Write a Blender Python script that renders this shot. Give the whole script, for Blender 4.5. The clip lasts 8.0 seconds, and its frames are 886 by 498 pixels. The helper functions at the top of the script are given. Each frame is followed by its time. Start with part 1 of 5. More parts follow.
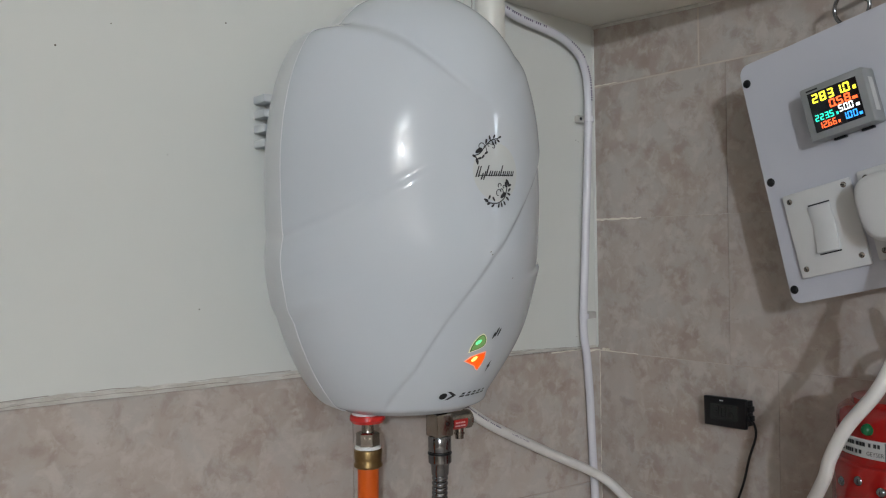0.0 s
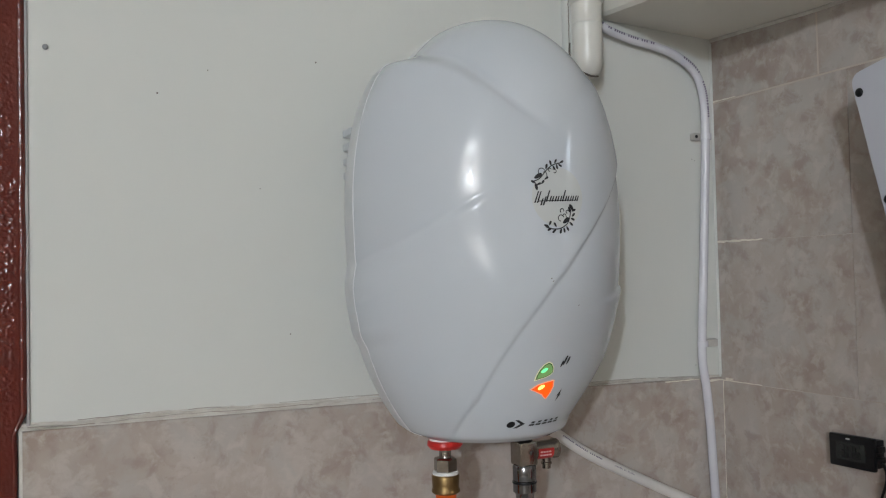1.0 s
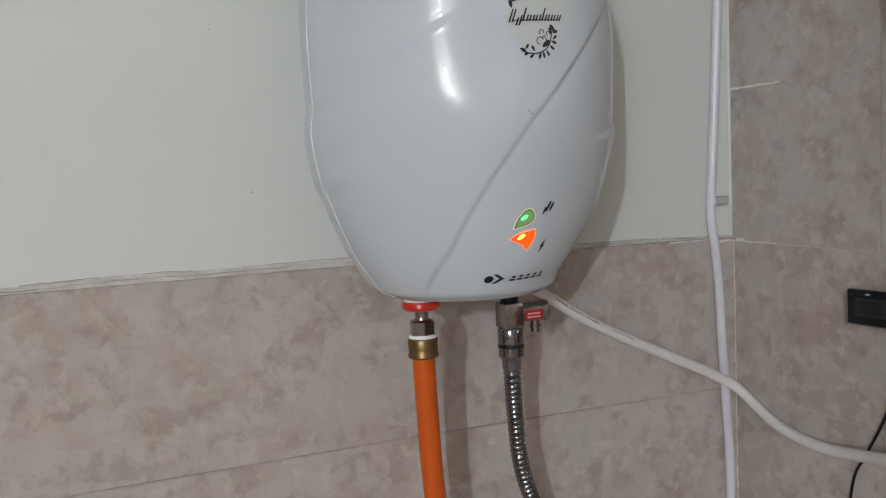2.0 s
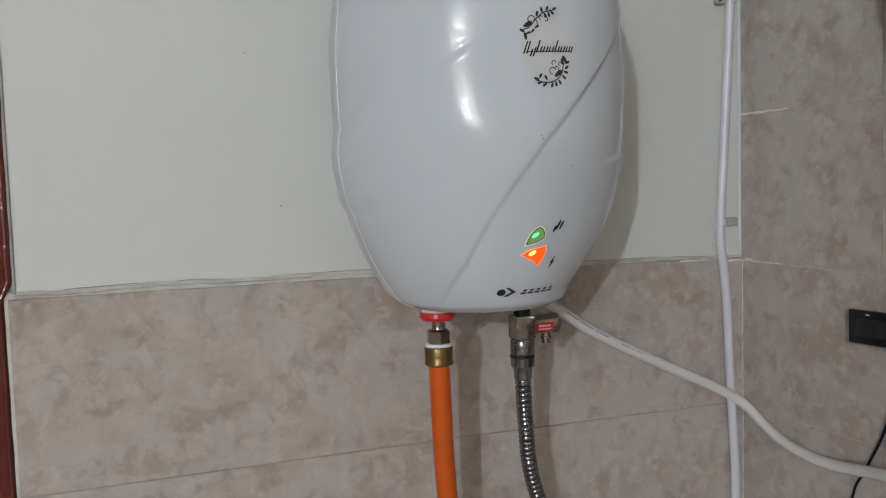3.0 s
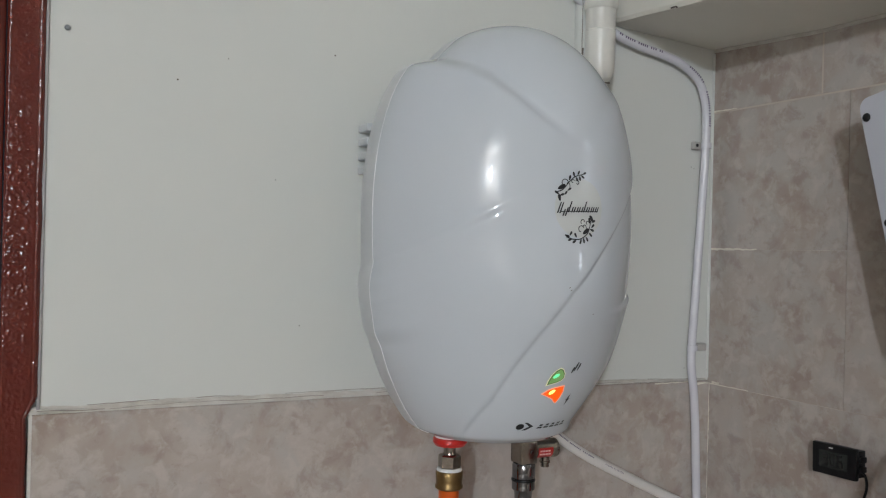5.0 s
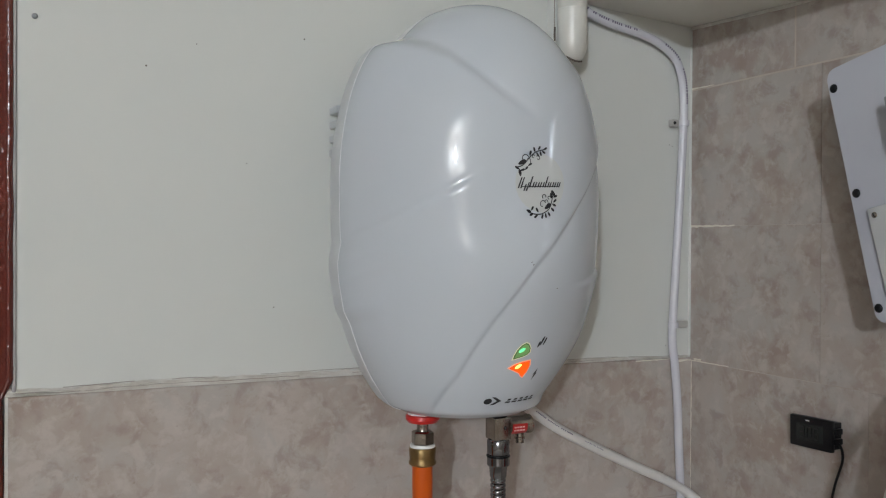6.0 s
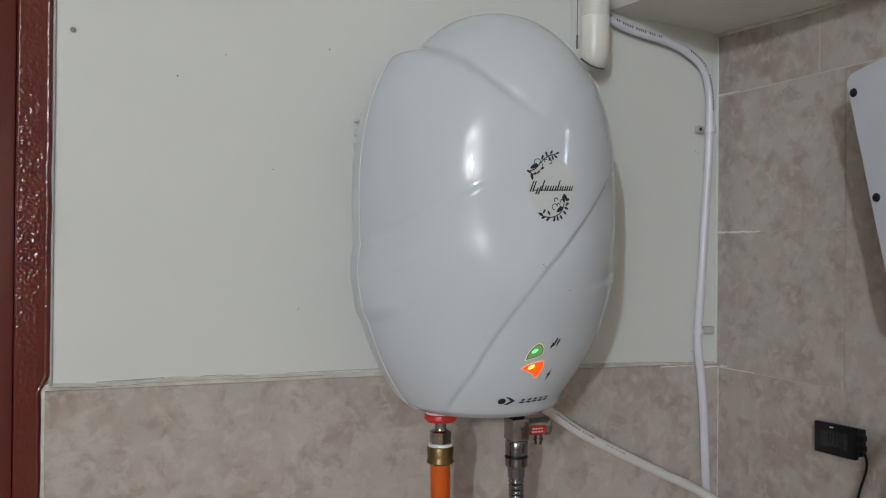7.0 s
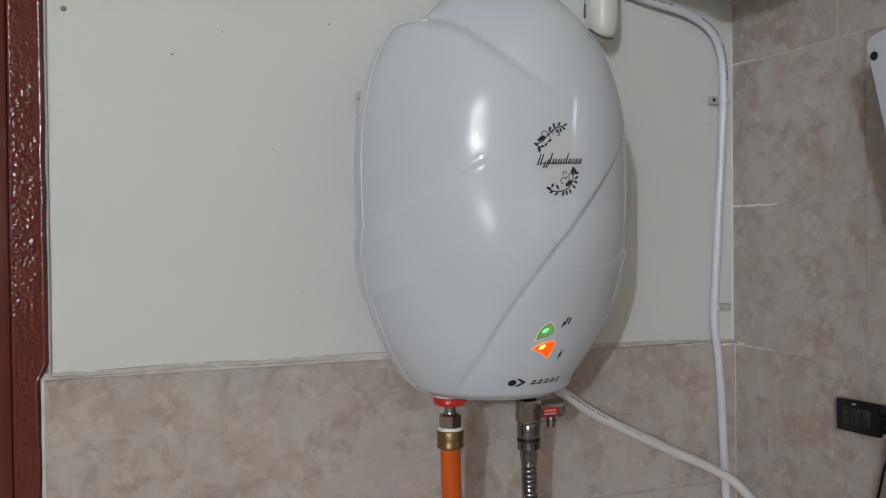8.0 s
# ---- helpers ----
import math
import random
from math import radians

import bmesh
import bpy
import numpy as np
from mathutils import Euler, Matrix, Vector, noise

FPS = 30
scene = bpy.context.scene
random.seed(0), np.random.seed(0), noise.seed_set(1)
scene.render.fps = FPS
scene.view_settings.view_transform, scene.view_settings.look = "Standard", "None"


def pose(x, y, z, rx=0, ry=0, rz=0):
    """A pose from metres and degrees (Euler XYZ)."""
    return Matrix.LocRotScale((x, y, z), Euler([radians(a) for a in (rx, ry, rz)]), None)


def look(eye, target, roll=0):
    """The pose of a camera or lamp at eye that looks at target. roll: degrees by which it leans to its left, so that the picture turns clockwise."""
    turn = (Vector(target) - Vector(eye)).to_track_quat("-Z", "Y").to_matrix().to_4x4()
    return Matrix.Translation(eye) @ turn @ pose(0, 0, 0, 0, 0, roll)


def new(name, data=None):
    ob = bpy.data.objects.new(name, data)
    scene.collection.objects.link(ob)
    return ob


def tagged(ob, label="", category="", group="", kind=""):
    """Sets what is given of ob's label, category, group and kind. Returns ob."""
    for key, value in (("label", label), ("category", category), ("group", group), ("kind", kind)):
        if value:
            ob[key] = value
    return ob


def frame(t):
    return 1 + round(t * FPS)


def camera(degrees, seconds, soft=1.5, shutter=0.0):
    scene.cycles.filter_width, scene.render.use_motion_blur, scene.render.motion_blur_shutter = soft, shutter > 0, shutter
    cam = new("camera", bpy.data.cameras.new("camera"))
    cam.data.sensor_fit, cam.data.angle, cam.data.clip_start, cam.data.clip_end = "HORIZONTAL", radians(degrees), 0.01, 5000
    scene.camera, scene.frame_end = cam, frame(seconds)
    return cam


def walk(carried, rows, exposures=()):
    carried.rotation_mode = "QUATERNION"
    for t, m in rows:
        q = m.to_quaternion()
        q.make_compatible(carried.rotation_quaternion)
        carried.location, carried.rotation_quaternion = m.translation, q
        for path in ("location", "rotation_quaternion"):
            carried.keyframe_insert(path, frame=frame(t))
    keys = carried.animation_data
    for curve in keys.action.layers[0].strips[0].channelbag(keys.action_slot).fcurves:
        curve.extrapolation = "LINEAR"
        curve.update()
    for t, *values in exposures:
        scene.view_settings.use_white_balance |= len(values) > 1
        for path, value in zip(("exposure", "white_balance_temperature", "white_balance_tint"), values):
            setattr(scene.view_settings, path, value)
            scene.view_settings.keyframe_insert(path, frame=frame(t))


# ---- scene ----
cam = camera(54.8, 8.0, 1.2)
PATH = [
    (0, (-0.987, -0.889, 1.612), (0.24, 0.69, 1.612), -0.9),
    (0.1, (-0.993, -0.925, 1.622), (0.236, 0.652, 1.629), -0.5),
    (0.2, (-0.994, -0.951, 1.626), (0.231, 0.629, 1.649), -0.2),
    (0.3, (-0.994, -0.967, 1.627), (0.211, 0.629, 1.669), 0.1),
    (0.4, (-0.996, -0.974, 1.626), (0.167, 0.652, 1.686), 0.5),
    (0.5, (-0.981, -0.977, 1.616), (0.062, 0.729, 1.682), 0.7),
    (0.6, (-0.963, -0.963, 1.616), (0.037, 0.768, 1.669), 0.8),
    (0.7, (-0.944, -0.968, 1.612), (-0.022, 0.806, 1.676), 0.2),
    (0.8, (-0.917, -0.963, 1.616), (-0.076, 0.851, 1.67), -0.2),
    (1, (-0.879, -0.958, 1.614), (-0.041, 0.857, 1.675), -1.3),
    (1.2, (-0.855, -0.959, 1.612), (-0.016, 0.856, 1.68), -2.2),
    (1.4, (-0.831, -0.952, 1.606), (0.008, 0.863, 1.625), -2.6),
    (1.5, (-0.82, -0.945, 1.594), (0.017, 0.872, 1.567), -2.7),
    (1.7, (-0.8, -0.919, 1.569), (0.037, 0.894, 1.463), -2.9),
    (1.9, (-0.792, -0.902, 1.557), (0.02, 0.919, 1.404), -3.2),
    (2, (-0.798, -0.893, 1.561), (-0.018, 0.94, 1.385), -2.7),
    (2.2, (-0.805, -0.887, 1.566), (-0.05, 0.956, 1.379), -1.7),
    (3.3, (-0.819, -0.954, 1.566), (-0.089, 0.904, 1.439), -1.8),
    (3.5, (-0.833, -0.948, 1.567), (-0.096, 0.908, 1.448), -1.6),
    (3.7, (-0.862, -0.952, 1.575), (-0.108, 0.897, 1.471), -1.0),
    (3.9, (-0.891, -0.956, 1.599), (-0.117, 0.886, 1.521), -0.6),
    (4, (-0.901, -0.949, 1.616), (-0.084, 0.875, 1.552), -0.2),
    (4.2, (-0.915, -0.961, 1.647), (-0.075, 0.854, 1.634), -0.2),
    (5.3, (-0.939, -0.939, 1.638), (0.01, 0.821, 1.631), 1.6),
    (5.5, (-0.931, -0.944, 1.635), (0.023, 0.814, 1.609), 1.4),
    (5.8, (-0.909, -0.958, 1.628), (0.041, 0.802, 1.606), 0.7),
    (6, (-0.898, -0.973, 1.627), (-0.003, 0.815, 1.612), 0.3),
    (6.5, (-0.874, -1.002, 1.619), (-0.068, 0.828, 1.624), 0.3),
    (7, (-0.874, -1.008, 1.618), (-0.087, 0.831, 1.629), 0.5),
    (7.5, (-0.881, -0.996, 1.604), (-0.122, 0.855, 1.604), 1.0),
    (7.8, (-0.87, -0.98, 1.608), (-0.097, 0.865, 1.578), 0.1),
    (8, (-0.856, -0.984, 1.612), (-0.097, 0.866, 1.586), -0.6),
]
walk(cam, [(t, look(eye, target, roll)) for t, eye, target, roll in PATH], [(0, 0.0), (1.3, 0.0), (1.8, 0.07), (2.3, 0.07), (3.3, -0.02), (8, -0.03)])

# ---- world and light: one bare bulb high on the far side of the room, behind and to the left of the camera ----
world = bpy.data.worlds.new("world")
world.use_nodes = True
world.node_tree.nodes["Background"].inputs[0].default_value = (0.8, 0.85, 1.0, 1)
world.node_tree.nodes["Background"].inputs[1].default_value = 0.02
scene.world = world
lamp = bpy.data.lights.new("room_lamp", "POINT")
lamp.energy, lamp.shadow_soft_size, lamp.color = 262.0, 0.045, (0.82, 0.95, 1.095)
new("room_lamp", lamp).location = (-3.66, -4.52, 2.58)


# ---- materials ----
def material(name, color, rough=0.5, metal=0.0, coat=0.0, second=None, scale=20.0, amount=0.5, bump=0.0, bump_scale=80.0, emit=0.0, rough_var=0.0, spec=0.5):
    m = bpy.data.materials.new(name)
    m.use_nodes = True
    nt = m.node_tree
    b = nt.nodes["Principled BSDF"]
    b.inputs["Base Color"].default_value = (*color, 1)
    b.inputs["Roughness"].default_value = rough
    b.inputs["Metallic"].default_value = metal
    b.inputs["Coat Weight"].default_value = coat
    b.inputs["Coat Roughness"].default_value = 0.04
    b.inputs["Specular IOR Level"].default_value = spec
    tc = nt.nodes.new("ShaderNodeTexCoord")
    if second:
        n = nt.nodes.new("ShaderNodeTexNoise")
        n.inputs["Scale"].default_value = scale
        n.inputs["Detail"].default_value = 6
        n.inputs["Roughness"].default_value = 0.6
        nt.links.new(tc.outputs["Object"], n.inputs["Vector"])
        r = nt.nodes.new("ShaderNodeValToRGB")
        r.color_ramp.elements[0].position, r.color_ramp.elements[1].position = 0.5 - amount / 2, 0.5 + amount / 2
        r.color_ramp.elements[0].color, r.color_ramp.elements[1].color = (*color, 1), (*second, 1)
        nt.links.new(n.outputs["Fac"], r.inputs["Fac"])
        nt.links.new(r.outputs["Color"], b.inputs["Base Color"])
    if bump:
        n2 = nt.nodes.new("ShaderNodeTexNoise")
        n2.inputs["Scale"].default_value = bump_scale
        n2.inputs["Detail"].default_value = 4
        nt.links.new(tc.outputs["Object"], n2.inputs["Vector"])
        bp = nt.nodes.new("ShaderNodeBump")
        bp.inputs["Strength"].default_value = bump
        bp.inputs["Distance"].default_value = 0.002
        nt.links.new(n2.outputs["Fac"], bp.inputs["Height"])
        nt.links.new(bp.outputs["Normal"], b.inputs["Normal"])
        if rough_var:
            mr = nt.nodes.new("ShaderNodeMapRange")
            mr.inputs["To Min"].default_value = max(0.02, rough - rough_var)
            mr.inputs["To Max"].default_value = rough + rough_var
            nt.links.new(n2.outputs["Fac"], mr.inputs["Value"])
            nt.links.new(mr.outputs["Result"], b.inputs["Roughness"])
    if emit:
        b.inputs["Emission Color"].default_value = (*color, 1)
        b.inputs["Emission Strength"].default_value = emit
    return m


def tile_material():
    """Glazed beige wall tile: cloudy mottling, reddish blotches and pale veins, different on each tile."""
    m = bpy.data.materials.new("beige_glazed_tile")
    m.use_nodes = True
    nt = m.node_tree
    b = nt.nodes["Principled BSDF"]
    L = nt.links.new
    tc = nt.nodes.new("ShaderNodeTexCoord")
    info = nt.nodes.new("ShaderNodeObjectInfo")
    mul = nt.nodes.new("ShaderNodeMath")
    mul.operation = "MULTIPLY"
    mul.inputs[1].default_value = 37.0
    L(info.outputs["Random"], mul.inputs[0])

    def noise_tex(scale, detail, rough, dist=0.0):
        n = nt.nodes.new("ShaderNodeTexNoise")
        n.noise_dimensions = "4D"
        n.inputs["Scale"].default_value = scale
        n.inputs["Detail"].default_value = detail
        n.inputs["Roughness"].default_value = rough
        n.inputs["Distortion"].default_value = dist
        L(tc.outputs["Object"], n.inputs["Vector"])
        L(mul.outputs[0], n.inputs["W"])
        return n

    def ramp(src, stops):
        r = nt.nodes.new("ShaderNodeValToRGB")
        while len(r.color_ramp.elements) < len(stops):
            r.color_ramp.elements.new(0.5)
        for e, (p, c) in zip(r.color_ramp.elements, stops):
            e.position, e.color = p, (*c, 1)
        L(src, r.inputs["Fac"])
        return r

    def mix(a, c, fac):
        x = nt.nodes.new("ShaderNodeMix")
        x.data_type = "RGBA"
        L(a, x.inputs["A"])
        if isinstance(c, tuple):
            x.inputs["B"].default_value = (*c, 1)
        else:
            L(c, x.inputs["B"])
        L(fac, x.inputs["Factor"])
        return x

    base = ramp(noise_tex(9, 4, 0.58, 0.4).outputs["Fac"], [(0.32, TILE_DARK), (0.50, TILE_MID), (0.66, TILE_PALE)])
    cool = ramp(noise_tex(20, 4, 0.56, 0.5).outputs["Fac"], [(0.45, (0, 0, 0)), (0.60, (0.75, 0.75, 0.75))])
    c0 = mix(base.outputs["Color"], TILE_COOL, cool.outputs["Color"])
    blot = ramp(noise_tex(34, 5, 0.60, 0.5).outputs["Fac"], [(0.51, (0, 0, 0)), (0.63, (0.52, 0.52, 0.52))])
    c1 = mix(c0.outputs["Result"], TILE_BLOT, blot.outputs["Color"])
    vein = ramp(noise_tex(52, 5, 0.60, 0.5).outputs["Fac"], [(0.50, (0, 0, 0)), (0.64, (0.76, 0.76, 0.76))])
    c2 = mix(c1.outputs["Result"], TILE_VEIN, vein.outputs["Color"])
    fleck = ramp(noise_tex(170, 3, 0.6).outputs["Fac"], [(0.64, (0, 0, 0)), (0.74, (0.30, 0.30, 0.30))])
    c3 = mix(c2.outputs["Result"], (0.22, 0.17, 0.14), fleck.outputs["Color"])
    L(c3.outputs["Result"], b.inputs["Base Color"])
    b.inputs["Roughness"].default_value = 0.08
    bp = nt.nodes.new("ShaderNodeBump")
    bp.inputs["Strength"].default_value = 0.25
    bp.inputs["Distance"].default_value = 0.002
    L(noise_tex(30, 2, 0.5).outputs["Fac"], bp.inputs["Height"])
    L(bp.outputs["Normal"], b.inputs["Normal"])
    return m


TILE_DARK, TILE_MID, TILE_PALE = (0.392, 0.318, 0.272), (0.440, 0.378, 0.332), (0.492, 0.435, 0.390)
TILE_COOL = (0.474, 0.443, 0.410)
TILE_BLOT, TILE_VEIN = (0.325, 0.250, 0.212), (0.530, 0.480, 0.436)
M_TILE = tile_material()
M_PLASTER = material("white_wall_paint", (0.639, 0.65, 0.611), 0.55, second=(0.680, 0.69, 0.654), scale=3, amount=0.6, bump=0.12, bump_scale=60)
M_SOFFIT = material("soffit_paint", (0.77, 0.74, 0.66), 0.6, second=(0.81, 0.79, 0.72), scale=5, amount=0.6, bump=0.2, bump_scale=50)
M_MORTAR = material("pale_mortar", (0.52, 0.485, 0.43), 0.32, second=(0.66, 0.64, 0.59), scale=38, amount=0.35, bump=0.9, bump_scale=90)
M_CRACK = material("dirty_crack", (0.30, 0.27, 0.23), 0.7)
M_GROUT = material("tile_grout", (0.27, 0.22, 0.19), 0.8, second=(0.42, 0.36, 0.32), scale=9, amount=0.22)
# Plain finishes for the room's unseen sides, toned for the light they bounce.
M_FLOOR = material("pale_floor", (0.40, 0.35, 0.30), 0.5, second=(0.43, 0.38, 0.33), scale=8)
M_FRONT = material("plain_cream_wall", (0.42, 0.36, 0.305), 0.5, second=(0.45, 0.39, 0.335), scale=6)
M_OTHER = material("plain_beige_wall", (0.40, 0.34, 0.29), 0.5, second=(0.43, 0.37, 0.32), scale=6)
M_CEIL = material("ceiling_paint", (0.60, 0.55, 0.49), 0.7, second=(0.63, 0.58, 0.52), scale=4)
M_FRAME = material("dark_red_gloss_paint", (0.104, 0.016, 0.011), 0.14, second=(0.135, 0.023, 0.014), scale=25, amount=0.6, bump=0.35, bump_scale=160, rough_var=0.06)
M_DOOR = material("dark_red_door_paint", (0.098, 0.014, 0.009), 0.24, second=(0.12, 0.019, 0.012), scale=12, amount=0.6, bump=0.3, bump_scale=25)
M_REVEAL = material("grey_reveal_strip", (0.36, 0.33, 0.33), 0.7, second=(0.44, 0.41, 0.40), scale=40, amount=0.5, bump=0.4, bump_scale=120)
M_SHELL = material("glossy_white_plastic", (0.575, 0.612, 0.645), 0.045, coat=0.0, spec=0.40, second=(0.588, 0.628, 0.67), scale=6)
M_BACKSHELL = material("white_back_plastic", (0.54, 0.56, 0.57), 0.3, second=(0.58, 0.60, 0.61), scale=9)
M_SEAM = material("pale_seam_edge", (0.70, 0.71, 0.73), 0.3)
M_INK = material("black_print", (0.012, 0.012, 0.014), 0.35)
M_CREAM = material("cream_print", (0.595, 0.615, 0.60), 0.2)
M_PVC = material("white_pvc", (0.74, 0.73, 0.68), 0.3, second=(0.66, 0.64, 0.58), scale=22, amount=0.5, bump=0.1, bump_scale=60)
M_CONDUIT = material("lilac_white_conduit", (0.64, 0.63, 0.68), 0.25, second=(0.70, 0.69, 0.72), scale=20)
M_CLIP = material("greyed_clip_plastic", (0.42, 0.40, 0.37), 0.35, second=(0.50, 0.48, 0.45), scale=60)
M_CORD = material("white_cord_sheath", (0.66, 0.63, 0.60), 0.38, second=(0.72, 0.70, 0.67), scale=25)
M_STEEL = material("worn_nickel", (0.40, 0.37, 0.33), 0.22, metal=1.0, second=(0.30, 0.26, 0.22), scale=60, bump=0.2, bump_scale=200)
M_CHROME = material("chrome", (0.27, 0.27, 0.28), 0.13, metal=1.0, second=(0.20, 0.20, 0.21), scale=40)
M_BRASS = material("aged_brass", (0.30, 0.20, 0.085), 0.42, metal=1.0, second=(0.19, 0.125, 0.055), scale=60, bump=0.2, bump_scale=150)
M_DARKBRASS = material("dark_brass", (0.16, 0.12, 0.07), 0.4, metal=1.0, second=(0.10, 0.08, 0.05), scale=60)
M_ORANGE = material("orange_rubber_hose", (0.66, 0.105, 0.003), 0.42, second=(0.58, 0.086, 0.002), scale=30)
M_RED = material("red_plastic", (0.62, 0.025, 0.02), 0.3, second=(0.55, 0.02, 0.016), scale=30)
M_TAG = material("red_sticker", (0.40, 0.012, 0.014), 0.3, second=(0.46, 0.018, 0.018), scale=40)
M_REDGLOSS = material("glossy_red_plastic", (0.30, 0.006, 0.0045), 0.18, coat=0.4, second=(0.36, 0.007, 0.005), scale=20)
M_TAPE = material("white_thread_tape", (0.78, 0.78, 0.76), 0.6)
M_BLACK = material("black_plastic", (0.005, 0.005, 0.006), 0.34, second=(0.009, 0.009, 0.010), scale=40, spec=0.3)
M_BOARD = material("white_laminate", (0.50, 0.51, 0.565), 0.35, second=(0.54, 0.55, 0.60), scale=8)
M_WOOD = material("light_plywood", (0.36, 0.21, 0.10), 0.6, second=(0.46, 0.29, 0.15), scale=30, bump=0.3)
M_PLATE = material("ivory_switch_plastic", (0.60, 0.605, 0.60), 0.28, second=(0.64, 0.645, 0.64), scale=10)
M_METER = material("grey_meter_case", (0.25, 0.26, 0.26), 0.4, second=(0.29, 0.30, 0.30), scale=30)
M_SCREEN = material("dark_screen", (0.01, 0.01, 0.012), 0.15)
M_LCD = material("grey_lcd", (0.024, 0.027, 0.025), 0.25)
M_LCDINK = material("lcd_segment", (0.003, 0.0035, 0.0035), 0.4)
M_YELLOW = material("yellow_tape", (0.66, 0.42, 0.02), 0.45, second=(0.58, 0.36, 0.02), scale=30)
M_LABEL = material("silver_label", (0.60, 0.60, 0.58), 0.35, second=(0.5, 0.5, 0.49), scale=50)
M_PANEL = material("grey_label_panel", (0.10, 0.10, 0.10), 0.4, second=(0.15, 0.15, 0.15), scale=60)
M_DIRT = material("dark_speck", (0.12, 0.10, 0.08), 0.8)
M_PINKTXT = material("pale_pink_print", (0.75, 0.45, 0.42), 0.5)
M_GREENLENS = material("green_lens", (0.20, 0.38, 0.13), 0.2, emit=0.28)
M_ORANGELED = material("orange_lit_window", (0.95, 0.085, 0.004), 0.2, emit=0.95)
M_ORANGEHOT = material("orange_lamp_core", (1.0, 0.55, 0.10), 0.2, emit=3.0)
M_GREENHOT = material("green_lamp_core", (0.16, 0.85, 0.38), 0.2, emit=0.95)
M_GLOWRIM = material("pale_lit_rim", (0.80, 0.82, 0.55), 0.3, emit=0.22)
M_ORANGERIM = material("orange_lit_rim", (1.0, 0.36, 0.16), 0.3, emit=0.65)
M_GREENDARK = material("dark_green_edge", (0.06, 0.12, 0.03), 0.3, emit=0.2)
M_ORANGEDARK = material("dark_orange_edge", (0.45, 0.05, 0.004), 0.3, emit=0.7)
M_GREENLAMP = material("green_lamp_off", (0.005, 0.11, 0.035), 0.15)
M_REDLAMP = material("dark_red_lamp_off", (0.22, 0.004, 0.01), 0.15)
DIGIT = {k: material(k + "_digits", c, 0.4, emit=1.6) for k, c in dict(yellow=(0.85, 0.80, 0.05), red=(1.0, 0.13, 0.03), teal=(0.02, 0.65, 0.45), white=(0.8, 0.85, 0.85), blue=(0.03, 0.30, 0.85)).items()}


# ---- mesh helpers ----
def part(name, bm, mat, parent=None, label="", smooth=True, angle=40):
    me = bpy.data.meshes.new(name)
    bmesh.ops.recalc_face_normals(bm, faces=bm.faces)
    for f in bm.faces:
        f.smooth = smooth
    for e in bm.edges:
        if len(e.link_faces) == 2 and e.calc_face_angle(0) > radians(angle):
            e.smooth = False
    bm.to_mesh(me)
    bm.free()
    me.materials.append(mat)
    ob = new(name, me)
    if parent:
        ob.parent = parent
    if label:
        ob["label"] = label
    return ob


def thing(name, label, category, group="", kind=""):
    return tagged(new(name), label, category, group, kind)


def box(lo, hi, bevel=0.0, segs=2, bm=None, m=None):
    own = bmesh.new()
    bmesh.ops.create_cube(own, size=1)
    for v in own.verts:
        v.co = Vector([lo[i] + (v.co[i] + 0.5) * (hi[i] - lo[i]) for i in range(3)])
    if bevel:
        bmesh.ops.bevel(own, geom=own.edges[:], offset=bevel, segments=segs, affect="EDGES", profile=0.5)
    if m is not None:
        own.transform(m)
    if bm is None:
        return own
    return join(bm, own)


def join(bm, other):
    me = bpy.data.meshes.new("tmp")
    other.to_mesh(me)
    other.free()
    bm.from_mesh(me)
    bpy.data.meshes.remove(me)
    return bm


def lathe(profile, seg=32, m=None):
    """A body turned round z from (radius, height) pairs, closed at both ends where the radius is 0."""
    bm = bmesh.new()
    rings = []
    for r, z in profile:
        if r < 1e-6:
            rings.append([bm.verts.new((0, 0, z))])
        else:
            rings.append([bm.verts.new((r * math.cos(2 * math.pi * i / seg), r * math.sin(2 * math.pi * i / seg), z)) for i in range(seg)])
    for a, b in zip(rings, rings[1:]):
        for i in range(seg):
            j = (i + 1) % seg
            if len(a) == 1 and len(b) == 1:
                continue
            if len(a) == 1:
                bm.faces.new((a[0], b[i], b[j]))
            elif len(b) == 1:
                bm.faces.new((a[i], a[j], b[0]))
            else:
                bm.faces.new((a[i], a[j], b[j], b[i]))
    if m is not None:
        bm.transform(m)
    return bm


def smooth_path(pts, step=0.004):
    """A Catmull-Rom curve through the points."""
    P = [Vector(p) for p in pts]
    P = [2 * P[0] - P[1]] + P + [2 * P[-1] - P[-2]]
    out = []
    for a, b, c, d in zip(P, P[1:], P[2:], P[3:]):
        n = max(2, int((c - b).length / step))
        for i in range(n):
            t = i / n
            out.append(0.5 * (2 * b + (c - a) * t + (2 * a - 5 * b + 4 * c - d) * t * t + (3 * b - a - 3 * c + d) * t ** 3))
    out.append(P[-2])
    return out


